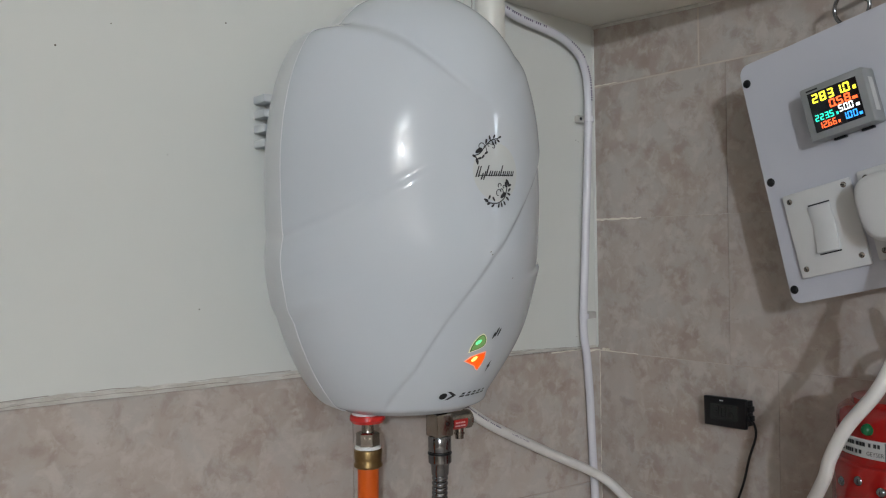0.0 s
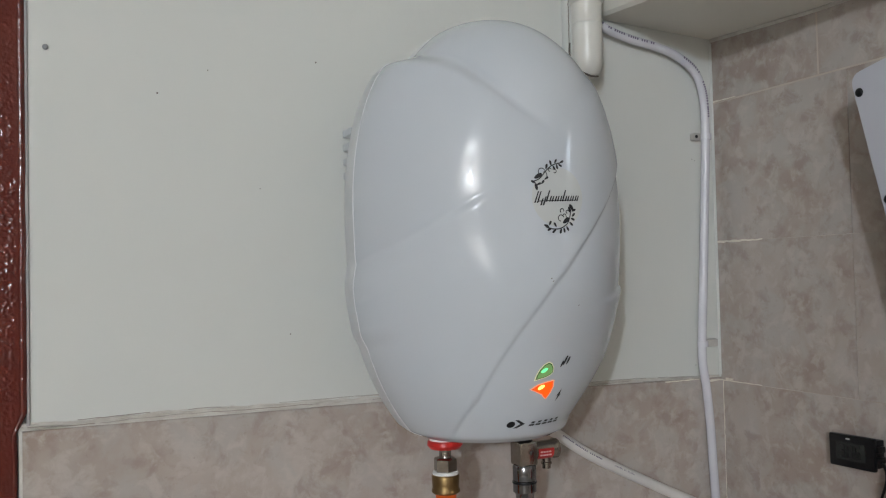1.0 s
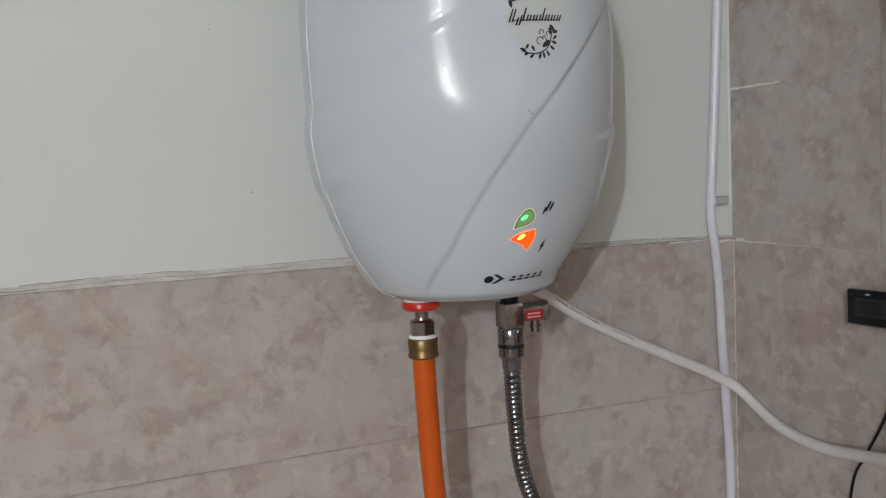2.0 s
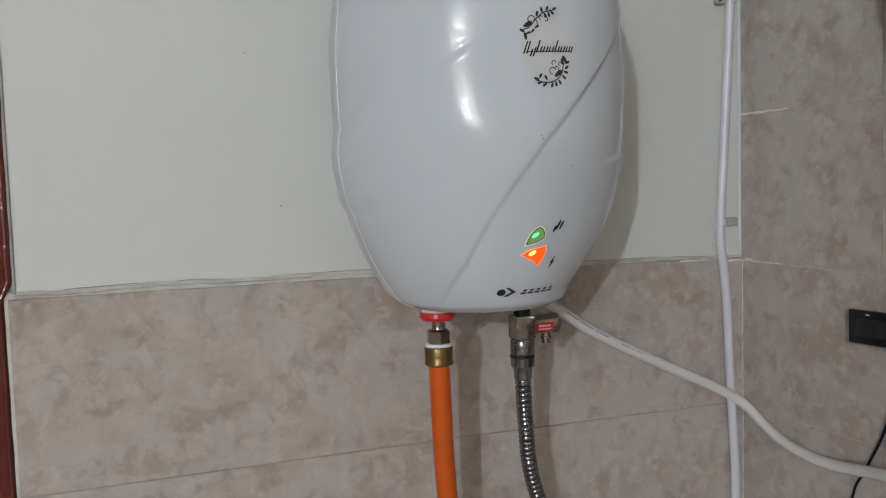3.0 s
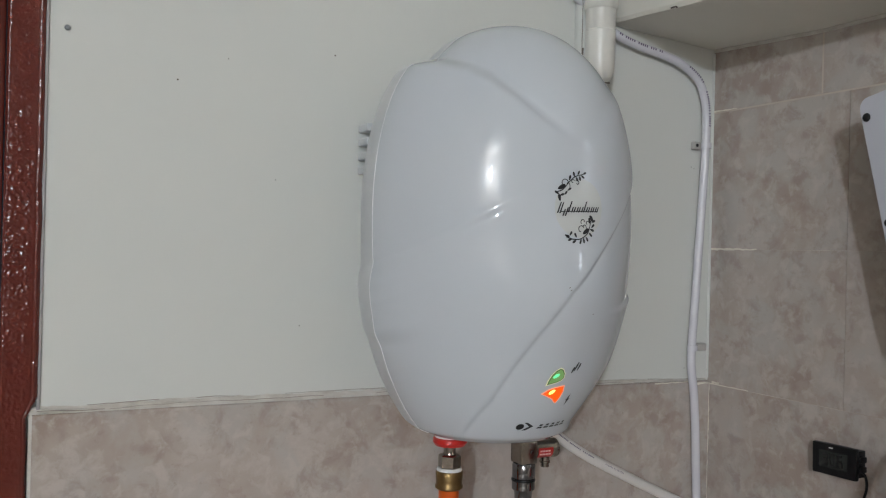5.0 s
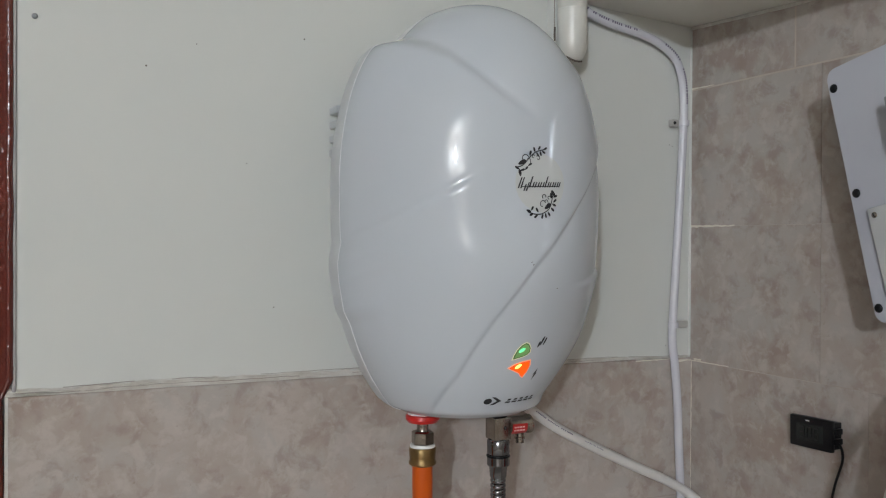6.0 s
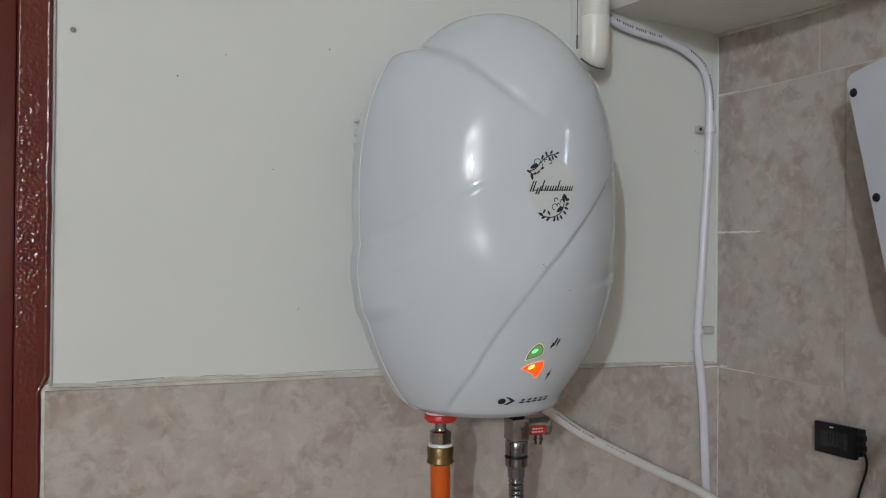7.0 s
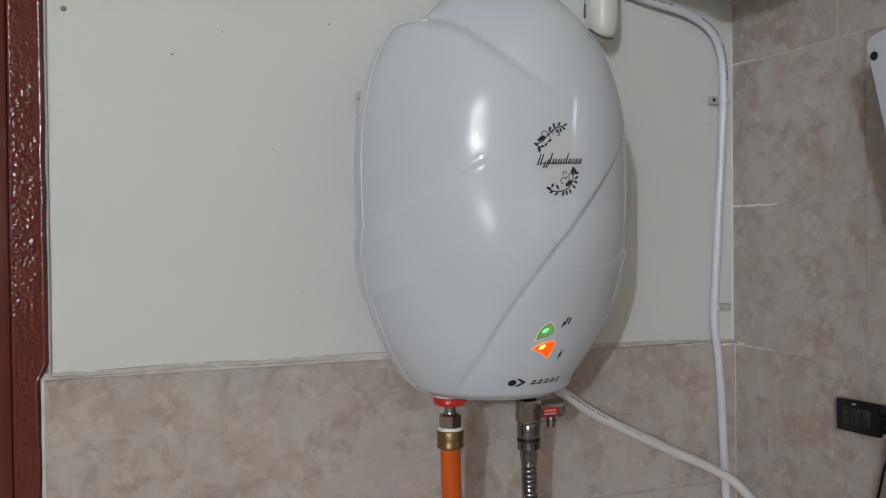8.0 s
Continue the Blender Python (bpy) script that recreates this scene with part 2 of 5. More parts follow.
def tube(pts, radius, seg=14, step=0.004, ribs=None, raw=False):
    """A round tube along a smooth curve; ribs: (pitch, depth) for a corrugated hose."""
    path = [Vector(p) for p in pts] if raw else smooth_path(pts, step)
    bm = bmesh.new()
    rings, up, run = [], None, 0.0
    for i, p in enumerate(path):
        d = (path[min(i + 1, len(path) - 1)] - path[max(i - 1, 0)]).normalized()
        if i:
            run += (p - path[i - 1]).length
        if up is None:
            up = d.orthogonal().normalized()
        up = (up - d * up.dot(d)).normalized()
        side = d.cross(up)
        r = radius
        if ribs:
            r -= ribs[1] * (0.5 - 0.5 * math.cos(2 * math.pi * run / ribs[0])) ** 2
        rings.append([bm.verts.new(p + r * (math.cos(a) * up + math.sin(a) * side)) for a in [2 * math.pi * k / seg for k in range(seg)]])
    for a, b in zip(rings, rings[1:]):
        for i in range(seg):
            j = (i + 1) % seg
            bm.faces.new((a[i], a[j], b[j], b[i]))
    bm.faces.new(rings[0][::-1])
    bm.faces.new(rings[-1])
    return bm


def blob_poly(points, m, depth):
    """A flat plate of the given outline (x, y), of that depth towards +z, set by m."""
    bm = bmesh.new()
    lo = [bm.verts.new((x, y, 0)) for x, y in points]
    hi = [bm.verts.new((x, y, depth)) for x, y in points]
    bm.faces.new(lo[::-1])
    bm.faces.new(hi)
    n = len(points)
    for i in range(n):
        bm.faces.new((lo[i], lo[(i + 1) % n], hi[(i + 1) % n], hi[i]))
    bm.transform(m)
    return bm


def rounded_rect(x0, y0, x1, y1, r, n=5):
    out = []
    for cx, cy, a0 in ((x1 - r, y1 - r, 0), (x0 + r, y1 - r, 90), (x0 + r, y0 + r, 180), (x1 - r, y0 + r, 270)):
        for i in range(n + 1):
            a = radians(a0 + 90 * i / n)
            out.append((cx + r * math.cos(a), cy + r * math.sin(a)))
    return out


def lettering(text, height, place, mat, parent, width=None):
    """Printed words in the built-in font; place() takes a point of the flat text to its spot on the surface."""
    cu = bpy.data.curves.new("lettering", "FONT")
    cu.body, cu.size, cu.resolution_u = text, height / 0.72, 2
    ob = bpy.data.objects.new("lettering", cu)
    bpy.context.scene.collection.objects.link(ob)
    bpy.context.view_layer.update()
    me = ob.evaluated_get(bpy.context.evaluated_depsgraph_get()).to_mesh()
    bm = bmesh.new()
    bm.from_mesh(me)
    bpy.data.objects.remove(ob)
    bpy.data.curves.remove(cu)
    k = width / max(v.co.x for v in bm.verts) if width else 1.0
    for v in bm.verts:
        v.co = place(v.co.x * k, v.co.y)
    return part("print", bm, mat, parent, smooth=False)


# ---- structure ----
TOP = 1.462      # top of the tiled dado on the back wall
DOOR_X = -0.897  # edge of the plaster at the door frame
SOF_X, SOF_Z = -0.196, 1.952


def dado(x):
    """The tile courses of the back wall run a little out of level."""
    return float(np.interp(x, (-0.915, -0.4425, 0.0), (0.006, 0.004, -0.003)))



def structure():
    bm = box((DOOR_X, 0, 0), (0.15, 0.15, 3.0))
    box((-1.85, 0, 2.10), (DOOR_X, 0.15, 3.0), bm=bm)
    box((-4.15, 0, 0), (-1.85, 0.15, 3.0), bm=bm)
    box((DOOR_X - 0.030, 0.004, 0), (DOOR_X, 0.15, 2.10), bm=bm)
    w = part("wall_back", bm, M_PLASTER, smooth=False)
    tagged(w, "off-white painted plaster wall above beige tiles", "wall", kind="structure")
    r = part("wall_right", box((0.006, -5.0, 0), (0.15, 0, 3.0)), M_GROUT, smooth=False)
    tagged(r, "wall covered in beige glazed tiles up to a soffit", "wall", kind="structure")
    # Unseen left, front, floor and ceiling, added to close the room and bounce light.
    tagged(part("wall_left", box((-4.15, -5.0, 0), (-4.0, 0, 3.0)), M_OTHER, smooth=False), "plain beige painted wall", "wall", kind="structure")
    tagged(part("wall_front", box((-4.15, -5.15, 0), (0.15, -5.0, 3.0)), M_FRONT, smooth=False), "plain cream painted wall", "wall", kind="structure")
    tagged(part("floor", box((-4.15, -5.15, -0.1), (0.15, 0.15, 0)), M_FLOOR, smooth=False), "plain pale beige floor", "floor", kind="structure")
    tagged(part("ceiling", box((-4.15, -5.15, 3.0), (0.15, 0.15, 3.1)), M_CEIL, smooth=False), "plain cream ceiling", "ceiling", kind="structure")
    # soffit beam along the right wall, with a worn lower edge
    bm = bmesh.new()
    n = 160
    rows = []
    for i in range(n + 1):
        y = -0.0 - 5.0 * (i / n) ** 1.6
        e = 0.0025 * noise.noise(Vector((y * 22, 3, 0))) + 0.0015 * noise.noise(Vector((y * 70, 9, 0)))
        sx = SOF_X + 0.04 * min(-y, 0.5) + e
        z = SOF_Z - 0.010 * min(1.0, -y / 0.19) + 0.5 * e
        rows.append([bm.verts.new(p) for p in ((0.006, y, SOF_Z - 0.004 - 0.010 * min(1.0, -y / 0.19)), (sx + 0.012, y, z + 0.006), (sx + 0.003, y, z + 0.008), (sx, y, z + 0.013), (sx, y, 3.0), (0.006, y, 3.0))])
    for a, b in zip(rows, rows[1:]):
        for i in range(6):
            j = (i + 1) % 6
            bm.faces.new((a[i], a[j], b[j], b[i]))
    bm.faces.new(rows[0])
    bm.faces.new(rows[-1][::-1])
    sof = tagged(part("soffit", bm, M_SOFFIT, angle=30), "cream painted soffit beam with a chipped edge", "beam", kind="structure")
    bead = [(-0.0005, -0.002 - 0.012 * i, SOF_Z - 0.0055 - 0.010 * min(1.0, (0.002 + 0.012 * i) / 0.19) + 0.0008 * noise.noise(Vector((i * 0.9, 1, 4)))) for i in range(120)]
    part("bead", tube(bead, 0.0030, 7, raw=True), M_MORTAR, sof, "pale mortar bead under the soffit")
    corner = [(-0.0010 + 0.0006 * noise.noise(Vector((i * 0.8, 2, 2))), -0.0010, 1.942 - 0.006 * i) for i in range(81)]
    part("bead", tube(corner, 0.0020, 7, raw=True), M_PLASTER, sof, "painted filler along the corner")
    rnd = random.Random(5)
    for y0, ln in ((-0.115, 0.010), (-0.190, 0.016), (-0.208, 0.022), (-0.330, 0.012), (-0.350, 0.020)):
        pts = []
        for i in range(7):
            y = y0 - ln * i / 6
            e = 0.0025 * noise.noise(Vector((y * 22, 3, 0))) + 0.0015 * noise.noise(Vector((y * 70, 9, 0)))
            pts.append((SOF_X + 0.04 * min(-y, 0.5) + e + 0.0022, y, SOF_Z - 0.010 * min(1.0, -y / 0.19) + 0.5 * e + 0.0088 + rnd.uniform(-0.001, 0.001)))
        part("chip", tube(pts, 0.0011, 6, raw=True), M_DIRT, sof)


structure()


def mortar_strip():
    """The uneven pale bead between the tiles' top edge and the plaster."""
    bm = bmesh.new()
    n = 420
    rows = []
    for i in range(n + 1):
        x = -0.908 + 0.904 * i / n
        top = TOP + dado(x) + 0.0075 - 0.005 * max(0, (x + 0.55)) / 0.55 + 0.0024 * noise.noise(Vector((x * 10, 5, 0))) + 0.0016 * noise.noise(Vector((x * 55, 2, 0))) + 0.0007 * noise.noise(Vector((x * 160, 8, 0)))
        prof = [(0.004, top + 0.001)]
        for q in range(9):
            f = q / 8
            y = -0.0004 - 0.0026 * f - 0.0022 * noise.noise(Vector((x * 18, q * 1.7, 3))) - 0.0012 * noise.noise(Vector((x * 55, q * 2.3, 9)))
            z = top + (TOP + dado(x) - 0.001 - top) * f + 0.0006 * noise.noise(Vector((x * 22, q * 3.1, 6)))
            prof.append((min(y, 0.0015), z))
        prof += [(-0.0022, TOP + dado(x) - 0.003), (0.004, TOP + dado(x) - 0.003)]
        rows.append([bm.verts.new((x, y, z)) for y, z in prof])
    for a, b in zip(rows, rows[1:]):
        for i in range(len(a)):
            j = (i + 1) % len(a)
            bm.faces.new((a[i], a[j], b[j], b[i]))
    bm.faces.new(rows[0])
    bm.faces.new(rows[-1][::-1])
    tagged(part("trim", bm, M_MORTAR, angle=40), "uneven pale mortar bead along the top of the tiles", "trim", kind="structure")
    rnd = random.Random(21)
    x = -0.90
    while x < -0.03:
        ln = rnd.uniform(0.02, 0.12)
        zt = lambda u: TOP + dado(u) + 0.0080 - 0.005 * max(0, (u + 0.55)) / 0.55 + 0.0022 * noise.noise(Vector((u * 10, 5, 0)))
        off = rnd.choice((0.0, 0.0, -0.003, -0.0045))
        pts = [(u, -0.0008 + (0.0 if off == 0 else -0.0028), zt(u) + off + 0.0010 * noise.noise(Vector((u * 45, 4, off * 99))) + 0.0004 * noise.noise(Vector((u * 160, 7, off * 50)))) for u in np.linspace(x, min(x + ln, -0.02), 26)]
        crack = part("trim", tube(pts, rnd.uniform(0.0002, 0.00048), 5, raw=True), M_CRACK)
        tagged(crack, "thin dark crack along the mortar bead", "crack", kind="structure")
        x += ln * rnd.uniform(0.3, 0.9)
    # loose smears where tile, plaster and corner meet, and the pale edge of the tiles beside the door frame
    bm = bmesh.new()
    rows = []
    for i in range(60):
        z = TOP + 0.006 - 1.0 * i / 59
        w = 0.0022 + 0.0006 * noise.noise(Vector((z * 30, 0, 4)))
        rows.append([bm.verts.new(p) for p in ((-0.9052 - w, 0.003, z), (-0.9052 - w, -0.0062, z), (-0.9042, -0.0064, z), (-0.9042, 0.003, z))])
    for a, b in zip(rows, rows[1:]):
        for i in range(4):
            j = (i + 1) % 4
            bm.faces.new((a[i], a[j], b[j], b[i]))
    tagged(part("trim", bm, M_MORTAR, angle=70), "pale grouted edge of the tiles beside the door frame", "trim", kind="structure")


mortar_strip()


# ---- door frame and door ----
def door_frame():
    f = thing("door_frame", "dark red gloss-painted wooden door frame with paint runs", "door frame")
    bm = bmesh.new()
    k = 38
    rows = []
    heights = [1.40 * i / 200 for i in range(200)] + [1.40 + 0.50 * i / 620 for i in range(620)] + [1.90 + 0.20 * i / 40 for i in range(41)]
    for z in heights:
        edge = DOOR_X - 0.0022 + 0.0010 * noise.noise(Vector((z * 25, 0, 0)))
        if z < 1.485:
            edge -= 0.0090 * min(1, (1.485 - z) / 0.02)
        left = -0.9345
        row = [bm.verts.new((edge, 0.06, z))]
        for j in range(k + 1):
            s = j / k
            x = edge + (left - edge) * s
            rough = (0.22 + 0.78 * math.exp(-((z - 1.64) / 0.11) ** 2)) * min(1, max(0, (s - 0.22) / 0.14))
            wrinkle = 1 - 2.4 * abs(noise.noise(Vector((x * 150, z * 120, 2))))
            beads = max(0.0, noise.noise(Vector((x * 150, z * 150, 7))) - 0.28)
            lump = rough * (0.00075 * wrinkle + 0.0008 * noise.noise(Vector((x * 340, z * 280, 5)))) + 0.0010 * beads + 0.00015 * noise.noise(Vector((x * 40, z * 30, 1)))
            round_off = 0.005 * (max(0, 0.12 - s) / 0.12) ** 2 + 0.003 * (max(0, s - 0.92) / 0.08) ** 2
            groove = 0.0007 * math.exp(-((s - 0.17) / 0.02) ** 2)
            row.append(bm.verts.new((x, -0.006 + round_off + groove - lump, z)))
        row.append(bm.verts.new((left, 0.06, z)))
        rows.append(row)
    for a, b in zip(rows, rows[1:]):
        for i in range(len(a) - 1):
            bm.faces.new((a[i], a[i + 1], b[i + 1], b[i]))
        bm.faces.new((a[-1], a[0], b[0], b[-1]))
    bm.faces.new(rows[0])
    bm.faces.new(rows[-1][::-1])
    part("post", bm, M_FRAME, f, angle=80)
    part("reveal", box((DOOR_X - 0.0036, -0.0022, 1.472), (DOOR_X - 0.0002, 0.004, 2.098), 0.0008), M_REVEAL, f, "narrow grey strip between door frame and plaster")
    part("post", box((-1.85, -0.006, 0), (-1.8125, 0.06, 2.10), 0.003), M_FRAME, f)
    part("head", box((-1.8125, -0.006, 2.0625), (-0.9345, 0.06, 2.10), 0.003), M_FRAME, f)
    d = thing("door", "closed dark red painted wooden door", "door")
    part("leaf", box((-1.8120, 0.004, 0.01), (-0.9355, 0.044, 2.062), 0.002), M_DOOR, d)
    return f


door_frame()


# ---- water heater ----
HEATER = (-0.4438, 0.1499, 0.1474, 1.6694, 0.2192, 0.267, 2.3721, 3.1077, 0.0207, -0.0694, -0.0074, -0.1308, 0.1051, -0.0104)
YC, ZB = -0.122, 1.4435
ZT = HEATER[3] + HEATER[4]


def halves(z, side):
    """Half width to that side and depth of the shell at a height."""
    xc, a, b, zc, ht, hb, m1, m2, l1, l2, r1, r2, b1, b2 = HEATER
    dz = z - zc
    u = dz / 0.2
    g = math.sqrt(max(1 - (abs(dz / ht) ** m1 if dz > 0 else abs(dz / hb) ** m2), 0.0))
    wx = a * g * ((1 + l1 * u + l2 * u * u) if side < 0 else (1 + r1 * u + r2 * u * u))
    deep = math.sqrt(max(1 - abs(dz / ht) ** 3.3, 0.0)) if dz > 0 else g
    return wx, b * deep * (1 + b1 * u + b2 * u * u)


def smoothstep(t):
    t = min(1, max(0, t))
    return t * t * (3 - 2 * t)


# petal edges: angle round the body (radians, 0 in front, minus to the left) and height
PETAL_TOP = ((-1.60, 1.838), (-1.273, 1.832), (-0.923, 1.821), (-0.696, 1.8085), (-0.467, 1.788), (-0.27, 1.7675), (0.0, 1.745))
DIAGONAL = ((-1.20, 1.428), (-0.852, 1.454), (-0.526, 1.4955), (-0.345, 1.535), (-0.172, 1.573), (-0.027, 1.605), (0.166, 1.635), (0.404, 1.669), (0.659, 1.703), (0.76, 1.715), (1.1, 1.75), (1.6, 1.785))
RIDGE_R = ((0.10, 1.750), (0.154, 1.756), (0.311, 1.778), (0.659, 1.807), (1.0, 1.830), (1.6, 1.85))
SMALL_R = ((0.15, 1.581), (0.187, 1.582), (0.510, 1.586), (0.862, 1.595), (1.6, 1.612))
SMALL_L = ((-1.6, 1.626), (-1.459, 1.629), (-1.118, 1.642), (-0.805, 1.662), (-0.582, 1.6795), (-0.442, 1.691), (-0.336, 1.700))
BUMP_L = ((-1.6, 1.547), (-1.493, 1.5495), (-1.159, 1.557), (-0.933, 1.569), (-0.80, 1.578))


def edge_z(poly, th):
    return float(np.interp(th, [p[0] for p in poly], [p[1] for p in poly]))


def petals(th, z):
    """How far the moulded petals stand out of the plain egg shape at an angle and height."""
    d = 0.0
    ze = edge_z(PETAL_TOP, th)
    k = smoothstep((0.03 - th) / 0.75)
    d += 0.012 * smoothstep((-0.7 - th) / 0.8) * (1 - smoothstep((z - ze) / 0.012)) * math.exp(-(max(0, ze - z) / 0.07) ** 1.5)
    d -= 0.0108 * k * smoothstep((z - ze + 0.004) / 0.016) * math.exp(-max(0, z - ze - 0.01) / 0.045)
    d -= 0.0014 * smoothstep((0.06 - th) / 0.3) * math.exp(-((z - ze - 0.006) / 0.0065) ** 2)
    d -= 0.006 * smoothstep((1.535 - z) / 0.07) * smoothstep(th / 0.9)
    ze = edge_z(DIAGONAL, th)
    k = 0.55 + 0.45 * smoothstep((th + 0.2) / 1.0)
    d -= 0.0040 * k * smoothstep((ze - z) / 0.006) * math.exp(-max(0, ze - 0.006 - z) / 0.045)
    d -= 0.0012 * math.exp(-((z - ze + 0.002) / 0.0028) ** 2)
    if th > 0.04:
        ze = edge_z(RIDGE_R, th)
        k = smoothstep((th - 0.04) / 0.5)
        d += 0.0034 * k * smoothstep((ze - z + 0.012) / 0.026) * math.exp(-max(0, ze - z) / 0.04)
    if th > 0.10:
        ze = edge_z(SMALL_R, th)
        k = smoothstep((th - 0.10) / 0.8)
        d += 0.0040 * k * smoothstep((ze - z + 0.003) / 0.007) * math.exp(-max(0, ze - z) / 0.03)
    if th < -0.30:
        ze = edge_z(SMALL_L, th)
        k = smoothstep((-0.30 - th) / 0.22) * (0.70 + 0.45 * smoothstep((-th - 0.9) / 0.5))
        side = smoothstep((-th - 0.62) / 0.35)
        d += 0.0040 * k * side * smoothstep((ze - z + 0.003) / 0.030) * math.exp(-max(0, ze - 0.042 - z) / 0.05)
        d += 0.0020 * k * (1 - side) * smoothstep((ze - z + 0.003) / 0.012) * math.exp(-max(0, ze - 0.010 - z) / 0.05)
        d -= 0.0006 * k * math.exp(-((z - ze) / 0.004) ** 2)
    # full belly under the small crease, and the front leaning back a little above it
    front = smoothstep((0.9 - th) / 1.0) * smoothstep((th + 1.05) / 1.0)
    belly = 1.602 - z
    d += 0.0130 * front * math.exp(-(belly / (0.042 if belly < 0 else 0.055)) ** 2)
    d -= 0.100 * front * (z - 1.700) * math.exp(-((z - 1.700) / 0.05) ** 2)
    if th < -0.84:
        ze = edge_z(BUMP_L, th)
        k = smoothstep((-0.84 - th) / 0.5)
        d += 0.0040 * k * smoothstep((z - ze + 0.010) / 0.020) * math.exp(-max(0, z - ze) / 0.03)
    fade = smoothstep((z - ZB) / 0.02) * smoothstep((ZT - z) / 0.03)
    return d * fade


def shell_point(th, z, out=0.0):
    wx, wy = halves(z, th)
    d = petals(th, z) + out
    rim = 1 - 0.10 * (1 - smoothstep((z - ZB) / 0.010)) ** 2
    s, c = math.sin(th), math.cos(th)
    nx, ny = s * wy, c * wx
    l = math.hypot(nx, ny) or 1
    return Vector((HEATER[0] + rim * wx * s + d * nx / l, YC - rim * wy * c - d * ny / l, z))


def on_shell(x, z, out=0.0006):
    """The point of the shell's front at a given x and height."""
    lo, hi = -1.5, 1.5
    for _ in range(26):
        mid = (lo + hi) / 2
        if shell_point(mid, z, out).x < x:
            lo = mid
        else:
            hi = mid
    return shell_point((lo + hi) / 2, z, out)


def decal(outline, parent, mat, name, out=0.0008, label=""):
    """A thin printed shape laid on the shell; the outline holds (x, z) pairs."""
    bm = bmesh.new()
    vs = [bm.verts.new((x, z, 0)) for x, z in outline]
    bm.faces.new(vs)
    bmesh.ops.triangulate(bm, faces=bm.faces[:])
    for v in bm.verts:
        v.co = on_shell(v.co.x, v.co.y, out)
    return part(name, bm, mat, parent, label, smooth=False)


def leaf_shape(cx, cz, length, width, ang):
    out = []
    for i in range(10):
        t = i / 10 * 2 * math.pi
        lx, lz = length / 2 * math.cos(t), width / 2 * math.sin(t) * (0.6 + 0.4 * math.cos(t / 2) ** 2)
        out.append((cx + lx * math.cos(ang) - lz * math.sin(ang), cz + lx * math.sin(ang) + lz * math.cos(ang)))
    return out


